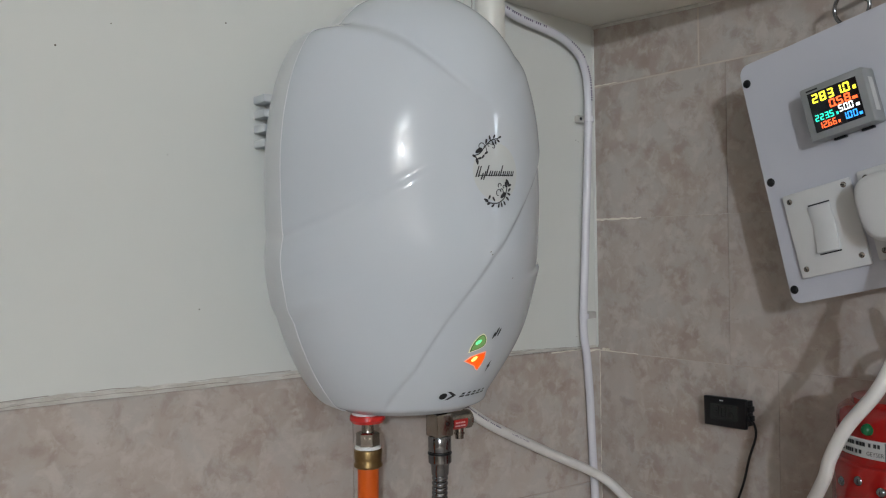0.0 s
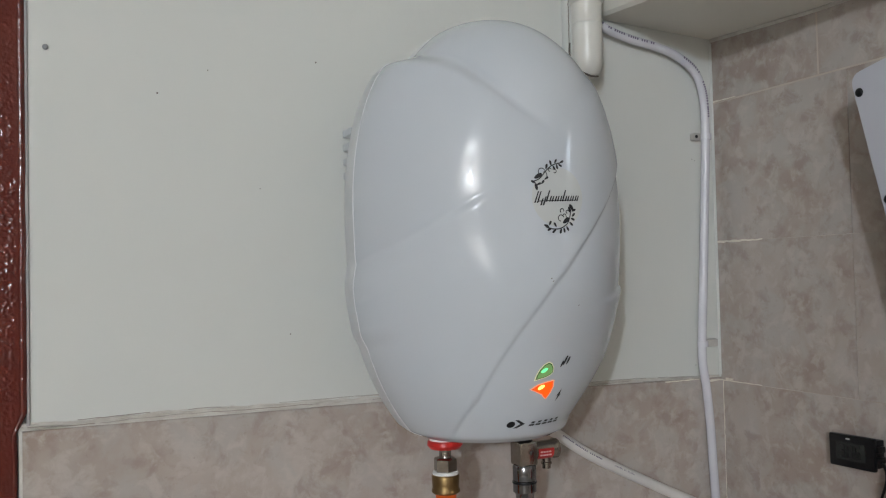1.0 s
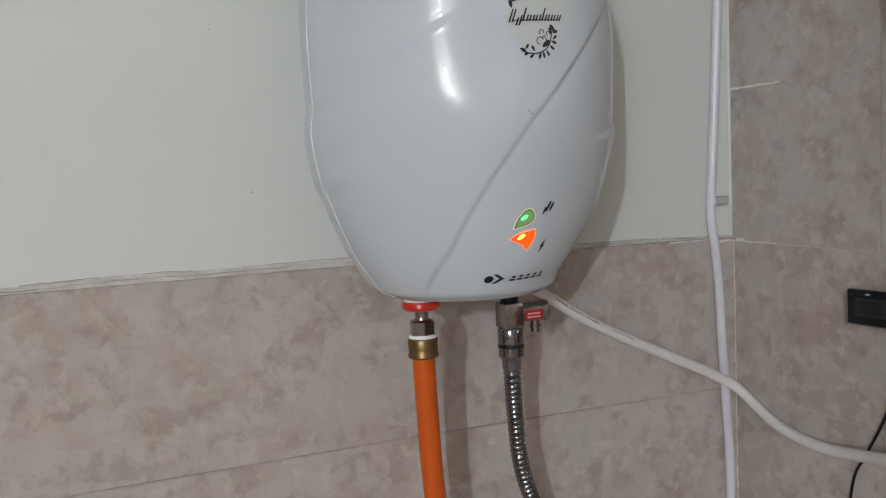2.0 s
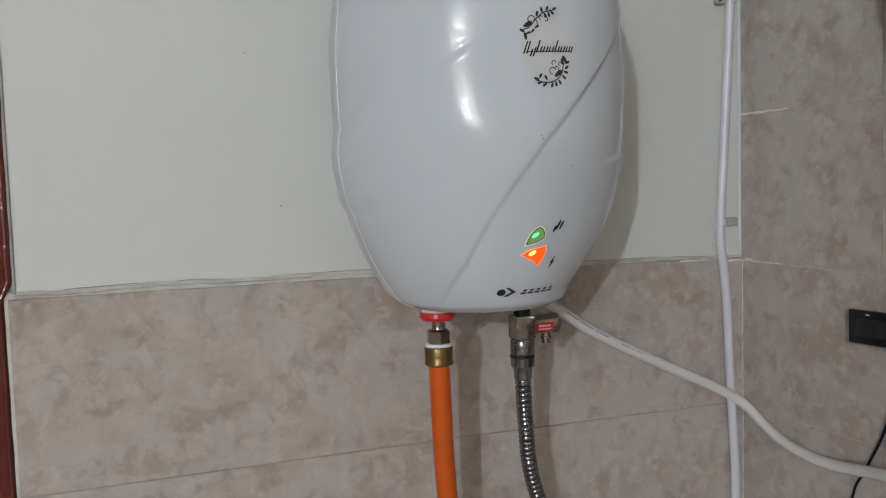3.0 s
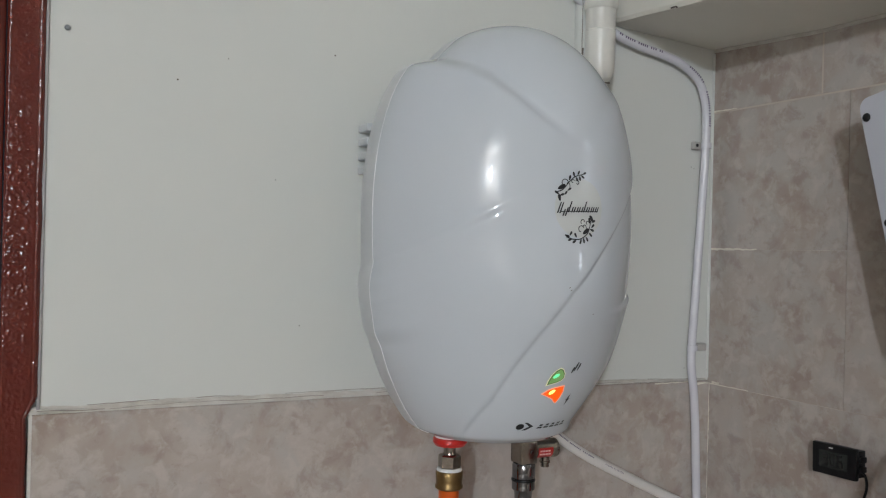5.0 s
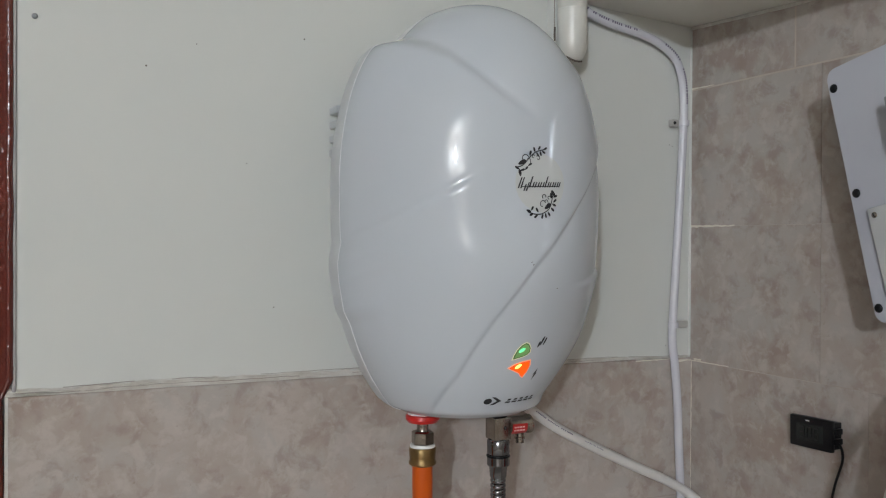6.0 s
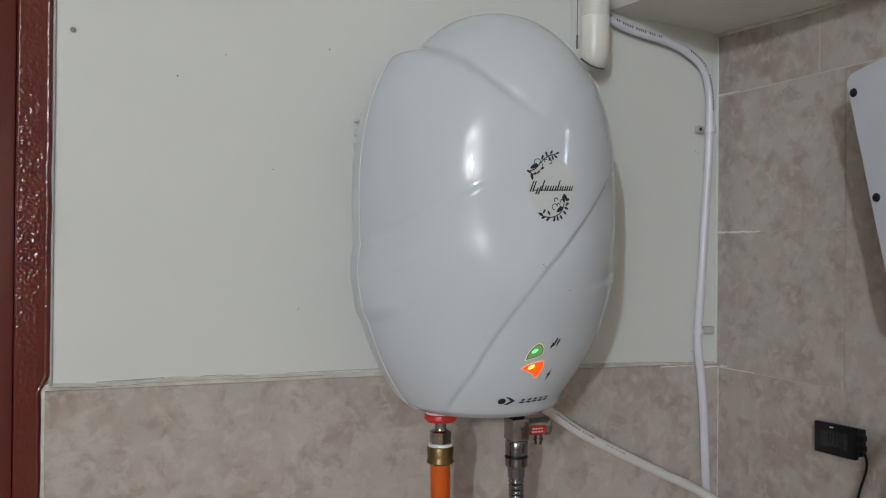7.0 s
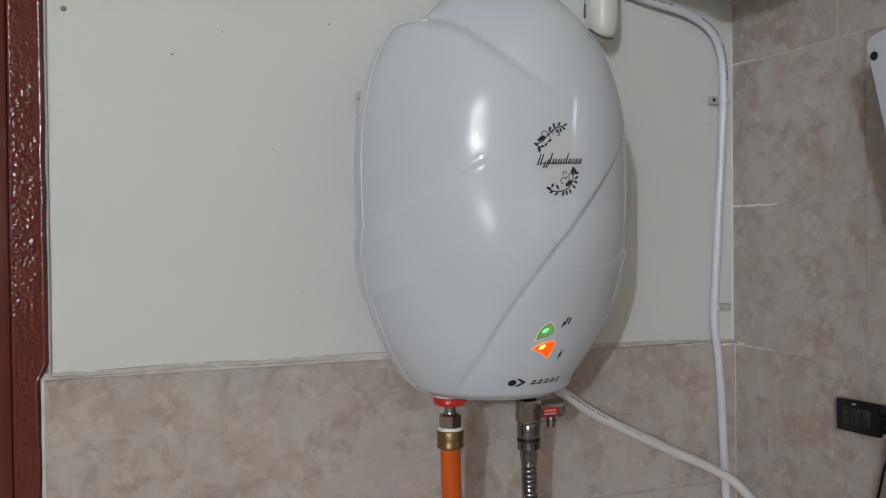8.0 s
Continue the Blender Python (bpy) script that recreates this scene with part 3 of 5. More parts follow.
def water_heater():
    h = thing("water_heater", "glossy white plastic egg-shaped water heater hung on the wall", "water heater")
    bm = bmesh.new()
    nt, nz = 200, 250
    rows = []
    for i in range(nz):
        s = i / (nz - 1)
        z = ZB + (ZT - 0.0002 - ZB) * (s if s < 0.85 else 0.85 + 0.15 * math.sin((s - 0.85) / 0.15 * math.pi / 2))
        rows.append([bm.verts.new(shell_point(-math.pi / 2 + math.pi * j / nt, z)) for j in range(nt + 1)])
    for a, b in zip(rows, rows[1:]):
        for j in range(nt):
            bm.faces.new((a[j], a[j + 1], b[j + 1], b[j]))
    bm.faces.new(rows[0][::-1])
    bm.faces.new(rows[-1])
    part("front_shell", bm, M_SHELL, h, angle=60)
    # back half, narrowing towards the wall
    bm = bmesh.new()
    steps = ((0.0, 0.996), (0.012, 1.004), (0.03, 0.992), (0.05, 0.95), (0.07, 0.885), (0.09, 0.80), (0.117, 0.68))
    loops = []
    outline = [shell_point(-math.pi / 2, r) for r in np.linspace(ZB, ZT - 0.002, 90)] + [shell_point(math.pi / 2, r) for r in np.linspace(ZT - 0.002, ZB, 90)]
    for dy, k in steps:
        loops.append([bm.verts.new((HEATER[0] + (p.x - HEATER[0]) * k, YC + dy, 1.66 + (p.z - 1.66) * (0.6 + 0.4 * k))) for p in outline])
    for a, b in zip(loops, loops[1:]):
        for i in range(len(a)):
            j = (i + 1) % len(a)
            bm.faces.new((a[i], a[j], b[j], b[i]))
    bm.faces.new(loops[-1])
    bm.faces.new(loops[0][::-1])
    part("back_shell", bm, M_BACKSHELL, h, angle=60)
    part("seam", tube([shell_point(-math.pi / 2, z) + Vector((0.0002, -0.0008, 0)) for z in np.linspace(ZB + 0.002, 1.838, 120)], 0.0008, 8, raw=True), M_SEAM, h, "thin pale moulded seam")
    part("seam", tube([shell_point(math.pi / 2, z) + Vector((-0.0002, -0.0008, 0)) for z in np.linspace(ZB + 0.002, 1.838, 120)], 0.0008, 8, raw=True), M_SEAM, h, "thin pale moulded seam")
    # slotted hanging bracket behind the left side
    br = part("bracket", box((-0.549, -0.026, 1.728), (-0.520, -0.001, 1.788), 0.001), M_BACKSHELL, h, "slotted white bracket")
    for k in range(4):
        z = 1.728 + 0.0165 * k
        part("slat", box((-0.564, -0.028, z), (-0.547, -0.001, z + 0.0088), 0.0015), M_BACKSHELL, br)
    # nub under the body
    part("drain_plug", lathe([(0, -0.0085), (0.006, -0.0085), (0.0075, -0.006), (0.008, 0.003), (0, 0.003)], 20, Matrix.Translation((-0.447, -0.135, ZB))), M_PLATE, h)
    # printed name: a row of slanted bars, one tall one first
    x = -0.4672
    for i, (hh, low, w) in enumerate(((0.0112, -0.0006, 0.0017), (0.0070, -0.0032, 0.0018), (0.0112, 0.0, 0.0019), (0.0058, 0.0, 0.0018), (0.0056, 0.0, 0.0018), (0.0112, 0.0, 0.0018), (0.0056, 0.0, 0.0018), (0.0056, 0.0, 0.0018), (0.0056, 0.0, 0.0018))):
        z0 = 1.6800 + 0.040 * (x + 0.4672) + low
        for k in range(1 if i == 2 else 2):
            hk = hh if (k == 1) == (i == 5) or i == 0 else min(hh, 0.0056) - low
            u, sl = x + 0.0026 * k, 0.34 * hk
            decal([(u, z0), (u + w, z0 + 0.0003), (u + w + sl, z0 + hk), (u + sl + 0.0003, z0 + hk - 0.0005)], h, M_INK, "print")
        if i:
            decal([(x - 0.0016, z0 - low + 0.0004), (x + 0.0040, z0 - low + 0.0009), (x + 0.0040, z0 - low + 0.0017), (x - 0.0016, z0 - low + 0.0012)], h, M_INK, "print")
        x += 0.0036 if i == 2 else 0.0058
    # cream disc behind it and two floral sprays
    disc = [(-0.4405 + 0.0285 * math.cos(t), 1.6850 + 0.0285 * math.sin(t)) for t in [2 * math.pi * i / 28 for i in range(28)]]
    bm = bmesh.new()
    c = bm.verts.new(on_shell(-0.4405, 1.6850, 0.0003))
    rings = [[bm.verts.new(on_shell(-0.4405 + k * (px + 0.4405), 1.6850 + k * (pz - 1.6850), 0.0003)) for px, pz in disc] for k in (0.35, 0.7, 1.0)]
    for i in range(28):
        bm.faces.new((c, rings[0][i], rings[0][(i + 1) % 28]))
        for a, b in zip(rings, rings[1:]):
            bm.faces.new((a[i], b[i], b[(i + 1) % 28], a[(i + 1) % 28]))
    part("print_disc", bm, M_CREAM, h, "faint cream printed disc")
    # each spray: a curved stem, leaves along it, a solid bud between two open petals, and curled tendrils
    def spray(ox, oz, stem, leaves, bud, petals_at, curls):
        stroke = lambda pts, r: part("print", tube([on_shell(ox + q.x, oz + q.y, 0.0004) for q in smooth_path([(px, pz, 0) for px, pz in pts], 0.0006)], r, 5, raw=True), M_INK, h)
        stroke(stem, 0.00055)
        for px, pz, ln, deg in leaves:
            decal(leaf_shape(ox + px, oz + pz, ln * 1.2, ln * 0.66, radians(deg)), h, M_INK, "print")
        px, pz, ln, deg = bud
        decal(leaf_shape(ox + px, oz + pz, ln * 1.1, ln * 0.62, radians(deg)), h, M_INK, "print")
        for px, pz, rx, rz, t0, t1 in petals_at + curls:
            stroke([(px + rx * (1 - 0.06 * k) * math.cos(t0 + (t1 - t0) * k / 10), pz + rz * (1 - 0.06 * k) * math.sin(t0 + (t1 - t0) * k / 10)) for k in range(11)], 0.00042)

    spray(-0.4665, 1.6980, [(0.000, 0.002), (0.006, 0.0045), (0.013, 0.0120), (0.020, 0.0175), (0.029, 0.0200)],
          [(0.0022, -0.0035, 0.0058, 100), (-0.0006, 0.0012, 0.0045, 150), (0.0050, -0.0006, 0.0042, 20), (0.0090, 0.0012, 0.0040, 50), (0.0130, 0.0050, 0.0040, 30), (0.0135, 0.0160, 0.0046, 75), (0.0180, 0.0195, 0.0044, 105), (0.0215, 0.0150, 0.0042, 300), (0.0250, 0.0160, 0.0042, 285), (0.0285, 0.0175, 0.0040, 330), (0.0235, 0.0212, 0.0040, 60), (0.0305, 0.0210, 0.0040, 25)],
          (0.0045, 0.0068, 0.0085, 28), [(0.0078, 0.0105, 0.0044, 0.0046, 0.3, 4.6), (0.0112, 0.0085, 0.0034, 0.0050, -1.6, 2.2)], [(0.0222, 0.0115, 0.0026, 0.0026, 2.4, -2.6), (0.0170, 0.0125, 0.0020, 0.0022, 0.5, 5.0)])
    spray(-0.4560, 1.6560, [(0.000, 0.001), (0.008, -0.0010), (0.017, 0.0000), (0.0255, 0.0060), (0.0290, 0.0175)],
          [(0.0005, 0.0020, 0.0048, 340), (0.0045, 0.0045, 0.0042, 60), (0.0035, -0.0015, 0.0040, 200), (0.0085, -0.0032, 0.0042, 215), (0.0100, 0.0030, 0.0044, 120), (0.0160, -0.0030, 0.0044, 250), (0.0200, -0.0020, 0.0044, 280), (0.0240, -0.0005, 0.0044, 300), (0.0285, 0.0040, 0.0046, 320), (0.0305, 0.0085, 0.0046, 340), (0.0315, 0.0125, 0.0044, 40), (0.0295, 0.0195, 0.0068, 130), (0.0270, 0.0175, 0.0052, 110), (0.0320, 0.0170, 0.0046, 20)],
          (0.0225, 0.0070, 0.0085, 35), [(0.0165, 0.0085, 0.0040, 0.0046, 0.4, 4.8), (0.0205, 0.0105, 0.0036, 0.0052, -1.8, 2.4)], [(0.0190, 0.0165, 0.0030, 0.0026, 4.0, -0.6), (0.0245, 0.0150, 0.0024, 0.0024, 0.0, 4.6)])
    # two lit indicator windows with pale rims
    green = [(-0.4543, 1.5104), (-0.4535, 1.5150), (-0.4512, 1.5205), (-0.4470, 1.5255), (-0.4425, 1.5276), (-0.4390, 1.5262), (-0.4360, 1.5220), (-0.4358, 1.5175), (-0.4385, 1.5150), (-0.4431, 1.5130)]
    orange = [(-0.4562, 1.5012), (-0.4502, 1.5051), (-0.4420, 1.5073), (-0.4330, 1.5087), (-0.4321, 1.5030), (-0.4340, 1.4970), (-0.4378, 1.4909), (-0.4405, 1.4925), (-0.4433, 1.4955), (-0.4510, 1.4990)]

    def grown(pts, k):
        cx, cz = sum(p[0] for p in pts) / len(pts), sum(p[1] for p in pts) / len(pts)
        return [(cx + (px - cx) * k, cz + (pz - cz) * k) for px, pz in pts]

    for pts, mat, core, mid, lab in ((green, M_GREENLENS, M_GREENHOT, (-0.4462, 1.5200), "green lit indicator window"), (orange, M_ORANGELED, M_ORANGEHOT, (-0.4462, 1.5030), "orange lit indicator window")):
        decal(grown(pts, 1.10), h, M_GLOWRIM if mat is M_GREENLENS else M_ORANGERIM, "indicator_rim", 0.0006)
        decal(grown(pts, 0.98), h, M_GREENDARK if mat is M_GREENLENS else M_ORANGEDARK, "indicator_edge", 0.0009)
        win = decal(grown(pts, 0.84), h, mat, "indicator", 0.0012, lab)
        glow = [(mid[0] + 0.0034 * math.cos(t) + 0.0006 * math.sin(t), mid[1] + 0.0022 * math.sin(t) + 0.0010 * math.cos(t)) for t in [2 * math.pi * i / 16 for i in range(16)]]
        decal(glow, win, core, "lamp", 0.0016)
    # drop and bolt symbols
    for px, pz, ln in ((-0.4264, 1.5250, 0.0075), (-0.4228, 1.5284, 0.0110), (-0.4192, 1.5280, 0.0090)):
        decal(leaf_shape(px, pz, ln, 0.0029, radians(66)), h, M_INK, "print")
    decal([(-0.4250, 1.4865), (-0.4234, 1.4930), (-0.4250, 1.4924), (-0.4196, 1.4995), (-0.4208, 1.4938), (-0.4192, 1.4944)], h, M_INK, "print")
    for px, pz in ((-0.4540, 1.6085), (-0.4520, 1.6060), (-0.4180, 1.5822)):
        decal(leaf_shape(px, pz, 0.0022, 0.0009, 0.5), h, M_DIRT, "scuff")
    # maker's mark: dot, chevron and a row of slanted blocks
    decal([(-0.4680 + 0.0042 * math.cos(t), 1.4655 + 0.0034 * math.sin(t)) for t in [2 * math.pi * i / 14 for i in range(14)]], h, M_INK, "print")
    decal([(-0.4652, 1.4703), (-0.4612, 1.4700), (-0.4535, 1.4655), (-0.4608, 1.4612), (-0.4650, 1.4612), (-0.4585, 1.4656)], h, M_INK, "print")
    for k in range(5):
        x0 = -0.4492 + 0.0076 * k
        z0 = 1.4626 + 0.00022 * k
        decal([(x0, z0), (x0 + 0.0058, z0), (x0 + 0.0070, z0 + 0.0018), (x0 + 0.0012, z0 + 0.0018)], h, M_INK, "print")
        decal([(x0 + 0.0018, z0 + 0.0027), (x0 + 0.0058, z0 + 0.0027), (x0 + 0.0070, z0 + 0.0047), (x0 + 0.0032, z0 + 0.0047)], h, M_INK, "print")
    return h


water_heater()


# ---- fittings and hoses under the heater ----
def inlet():
    X, Y = -0.496, -0.122
    f = thing("hose_connector", "nickel and brass hose connector with a red collar", "pipe fitting")
    T = lambda z: Matrix.Translation((X, Y, z))
    part("collar", lathe([(0, 0.004), (0.015, 0.004), (0.0185, 0.002), (0.0190, -0.002), (0.0165, -0.0055), (0.008, -0.0065), (0, -0.0065)], 40, T(1.4352)), M_RED, f, "red plastic collar")
    part("washer", lathe([(0, 0.006), (0.0165, 0.006), (0.0165, -0.001), (0, -0.001)], 36, T(1.4394)), M_TAPE, f, "white plastic washer")
    part("stem", lathe([(0, 0.015), (0.0085, 0.015), (0.0075, 0.008), (0.0065, 0.006), (0.0065, -0.003), (0.009, -0.006), (0, -0.006)], 28, T(1.4210)), M_STEEL, f)
    part("nut", lathe([(0, 0.009), (0.0105, 0.009), (0.0125, 0.0075), (0.0125, -0.0065), (0.011, -0.008), (0, -0.008)], 6, T(1.4105) @ Matrix.Rotation(0.35, 4, "Z")), M_STEEL, f, smooth=False)
    part("tape", lathe([(0, 0.0025), (0.0132, 0.0025), (0.0140, 0), (0.0132, -0.0025), (0, -0.0025)], 28, T(1.4028)), M_TAPE, f, "white thread tape")
    part("ferrule", lathe([(0, 0.010), (0.0140, 0.010), (0.0150, 0.0085), (0.0145, 0.0), (0.0142, -0.004), (0.0152, -0.006), (0.0152, -0.0085), (0.0135, -0.010), (0, -0.010)], 32, T(1.3920)), M_BRASS, f, "aged brass ferrule")
    hose = part("water_hose", tube([(X, Y, 1.388), (-0.4945, -0.119, 1.358), (-0.4912, -0.113, 1.325), (-0.4870, -0.107, 1.265), (-0.4790, -0.10, 1.18), (-0.465, -0.09, 1.0), (-0.46, -0.08, 0.7), (-0.47, -0.06, 0.4)], 0.0112, 20), M_ORANGE)
    tagged(hose, "bright orange rubber water hose hanging from the heater", "hose")


def outlet():
    X, Y = -0.3970, -0.118
    f = thing("relief_valve", "worn nickel pressure relief valve with a red tag", "valve")
    T = lambda z: Matrix.Translation((X, Y, z))
    part("gasket", lathe([(0, 0.008), (0.0105, 0.008), (0.011, 0.003), (0.0095, -0.001), (0.0095, -0.010), (0.0105, -0.0115), (0, -0.0115)], 28, T(1.4375)), M_BLACK, f, "black rubber gasket")
    part("body", box((X - 0.0115, Y - 0.0115, 1.3998), (X + 0.0115, Y + 0.0115, 1.4263), 0.0022), M_STEEL, f)
    rot = Matrix.Translation((X, Y, 1.4143)) @ Matrix.Rotation(radians(90), 4, "Y")
    arm = part("side_arm", lathe([(0, 0.010), (0.0100, 0.010), (0.0102, 0.036), (0.0110, 0.0375), (0.0110, 0.0420), (0.0092, 0.0432), (0.006, 0.0412), (0, 0.0412)], 28, rot), M_STEEL, f)
    bm = bmesh.new()
    n = 12
    ring = []
    for i in range(n + 1):
        a = radians(-66 + 82 * i / n)
        ring.append([bm.verts.new((X + dx, Y - 0.0105 * math.cos(a), 1.4143 + 0.0105 * math.sin(a))) for dx in (0.0135, 0.0335)])
    for a, b in zip(ring, ring[1:]):
        bm.faces.new((a[0], a[1], b[1], b[0]))
    tag = part("tag", bm, M_TAG, arm, "red printed warning sticker")
    for k, w in ((-0.0008, 0.0145), (-0.0046, 0.0155)):
        for q in range(4):
            x0 = X + 0.0155 + w / 4 * q
            part("print", box((x0, Y - 0.0104 * math.cos(k / 0.0105) - 0.0004, 1.4143 + k - 0.0008), (x0 + w / 4 - 0.0008, Y - 0.0090, 1.4143 + k + 0.0008)), M_PINKTXT, tag)
    part("spout", lathe([(0, 0), (0.0052, 0), (0.0052, -0.006), (0.0062, -0.0065), (0.0062, -0.0085), (0.0050, -0.009), (0.0050, -0.0135), (0, -0.0135)], 20, Matrix.Translation((X + 0.029, Y, 1.4063))), M_STEEL, f)
    part("screw", lathe([(0, 0.0012), (0.002, 0.001), (0.0024, 0), (0, 0)], 14, Matrix.Translation((X + 0.003, Y - 0.0115, 1.4143)) @ Matrix.Rotation(radians(90), 4, "X")), M_CHROME, f)
    part("coupling", lathe([(0, 0.0), (0.0120, 0.0), (0.0132, -0.002), (0.0132, -0.0165), (0.0122, -0.0185), (0, -0.0185)], 32, T(1.4003)), M_CHROME, f, "chrome coupling")
    part("ring", lathe([(0, 0.0012), (0.0136, 0.0012), (0.0140, 0), (0.0136, -0.0012), (0, -0.0012)], 32, T(1.3808)), M_BLACK, f, "black rubber ring")
    part("sleeve", lathe([(0, 0), (0.0132, 0), (0.0132, -0.009), (0.0105, -0.012), (0.0098, -0.022), (0.0092, -0.024), (0, -0.024)], 32, T(1.3795)), M_CHROME, f)
    hose = part("shower_hose", tube([(X, Y, 1.364), (-0.3950, -0.1145, 1.340), (-0.3880, -0.104, 1.300), (-0.3765, -0.093, 1.238), (-0.348, -0.082, 1.16), (-0.30, -0.07, 1.02), (-0.27, -0.05, 0.8), (-0.26, -0.04, 0.5)], 0.0092, 18, step=0.0009, ribs=(0.0062, 0.0017)), M_CHROME)
    tagged(hose, "corrugated chrome flexible hose hanging from the valve", "hose")


inlet()
outlet()


# ---- pipes on the back wall ----
def pvc_pipe():
    p = thing("pvc_pipe", "white plastic water pipe with a rounded end cap", "pipe")
    X, Y = -0.2425, -0.040
    T = Matrix.Translation((X, Y, 0))
    part("elbow", lathe([(0, 1.8635), (0.008, 1.8650), (0.0152, 1.871), (0.0190, 1.882), (0.0197, 1.896), (0.0197, 1.9335), (0.0188, 1.9345), (0.0188, 1.9358), (0.0197, 1.937), (0.0199, 1.9615), (0, 1.9615)], 40, T), M_PVC, p)
    part("collar", lathe([(0, 1.9610), (0.0205, 1.9610), (0.0216, 1.9625), (0.0218, 1.9870), (0.0205, 1.9890), (0.0165, 1.9895), (0, 1.9895)], 40, T), M_PVC, p, "threaded white plastic collar")
    part("branch", lathe([(0, 0), (0.0175, 0), (0.0175, 0.034), (0, 0.034)], 28, Matrix.Translation((X, 0.002, 1.886)) @ Matrix.Rotation(radians(90), 4, "X")), M_PVC, p)
    part("tape", lathe([(0, 1.9885), (0.0140, 1.9885), (0.0145, 1.9905), (0.0135, 1.9925), (0, 1.9925)], 24, T), M_TAPE, p, "white thread tape")
    part("nipple", lathe([(0, 1.992), (0.0140, 1.992), (0.0148, 1.994), (0.0148, 2.010), (0.0140, 2.012), (0.011, 2.013), (0.011, 2.05), (0, 2.05)], 6, T), M_DARKBRASS, p, "dark brass threaded nipple", smooth=False)
    part("riser", lathe([(0, 2.05), (0.0165, 2.05), (0.0165, 2.96), (0.0168, 3.0), (0, 3.0)], 28, T), M_PVC, p)
    # plaster run up against the pipe, cracked along its edge
    lump = [(X + 0.004 + 0.0012 * noise.noise(Vector((k * 0.7, 3, 1))), -0.004, 1.894 + 0.007 * k) for k in range(15)]
    part("filler", tube(lump, 0.0170, 12, raw=True), M_PLASTER, p, "plaster filler behind the pipe")
    part("crack", tube([(X - 0.0148 + 0.0008 * noise.noise(Vector((k * 1.3, 5, 2))), -0.0205, 1.905 + 0.004 * k) for k in range(20)], 0.0006, 6, raw=True), M_CRACK, p)
    # dirty cracked ring where the elbow meets the wall
    part("crack", tube([(X - 0.0212, -0.031, 1.911), (X - 0.0218, -0.031, 1.902), (X - 0.0222, -0.032, 1.893)], 0.0013, 7), M_DIRT, p, "dirty cracked sealant")
    part("crack", tube([(X - 0.0185, -0.036, 1.879), (X - 0.0150, -0.050, 1.8690), (X - 0.004, -0.054, 1.8640), (X + 0.007, -0.052, 1.8650)], 0.0012, 7), M_DIRT, p, "dirty cracked sealant")
    part("crack", tube([(X - 0.0260, -0.030, 1.884), (X - 0.0245, -0.029, 1.887)], 0.0009, 6), M_DIRT, p)


def conduit():
    c = thing("conduit", "lilac-white flexible plastic conduit clipped to the wall", "conduit")
    pts = [(-0.262, -0.010, 1.985), (-0.225, -0.011, 1.963), (-0.195, -0.012, 1.943), (-0.155, -0.012, 1.932), (-0.107, -0.012, 1.9245), (-0.075, -0.012, 1.916), (-0.045, -0.012, 1.899), (-0.031, -0.012, 1.876), (-0.0245, -0.011, 1.845), (-0.0248, -0.011, 1.790), (-0.0300, -0.011, 1.70), (-0.0385, -0.012, 1.58), (-0.0440, -0.013, 1.51), (-0.0455, -0.015, 1.480), (-0.0430, -0.018, 1.447), (-0.0370, -0.017, 1.392), (-0.0330, -0.016, 1.33), (-0.0285, -0.016, 1.25), (-0.023, -0.016, 1.14), (-0.024, -0.016, 0.9), (-0.024, -0.016, 0.3)]
    part("pipe", tube(pts, 0.0060, 18), M_CONDUIT, c)
    rnd = random.Random(3)
    path = smooth_path(pts[1:10], 0.0035)
    for i, p in enumerate(path[4:-4]):
        d = (path[i + 5] - path[i + 3]).normalized()
        up = Vector((0, -1, 0))
        side = d.cross(up).normalized()
        if (i // 14) % 3 == 2 or rnd.random() < 0.25:
            continue
        a = 0.25
        q = p + 0.0061 * (math.cos(a) * up - math.sin(a) * side)
        m = Matrix((d, side, up)).transposed().to_4x4()
        part("print", box((-0.0010, -0.0015, -0.0002), (0.0010, 0.0015, 0.0002), m=Matrix.Translation(q) @ m), M_INK_GREY, c)

    def clip(x, y, z, side):
        k = thing("pipe_clip", "small white plastic pipe clip nailed to the wall", "clip", "pipe clips")
        bm = bmesh.new()
        n = 14
        rows = []
        for i in range(n + 1):
            a = math.pi * i / n
            rows.append([bm.verts.new((x + r * math.cos(a), y - r * math.sin(a) * 1.05, z + dz)) for r, dz in ((0.0069, -0.004), (0.0083, -0.004), (0.0083, 0.004), (0.0069, 0.004))])
        for a, b in zip(rows, rows[1:]):
            for i in range(4):
                j = (i + 1) % 4
                bm.faces.new((a[i], a[j], b[j], b[i]))
        bm.faces.new(rows[0])
        bm.faces.new(rows[-1][::-1])
        part("band", bm, M_CONDUIT, k)
        x0, x1 = (x - 0.019, x - 0.007) if side < 0 else (x + 0.007, x + 0.033)
        part("tab", box((x0, -0.010, z - 0.0055), (x1, 0.0, z + 0.0055), 0.002), M_CLIP, k)
        part("nail", lathe([(0, 0.0012), (0.0022, 0.0008), (0.0026, 0), (0, 0)], 12, Matrix.Translation((x0 + 0.004, -0.010, z)) @ Matrix.Rotation(radians(90), 4, "X")), M_BLACK, k, "dark nail head")

    clip(-0.0246, -0.011, 1.803, -1)
    clip(-0.0440, -0.0130, 1.509, 1)


M_INK_GREY = material("grey_purple_print", (0.16, 0.13, 0.20), 0.5)
pvc_pipe()
conduit()


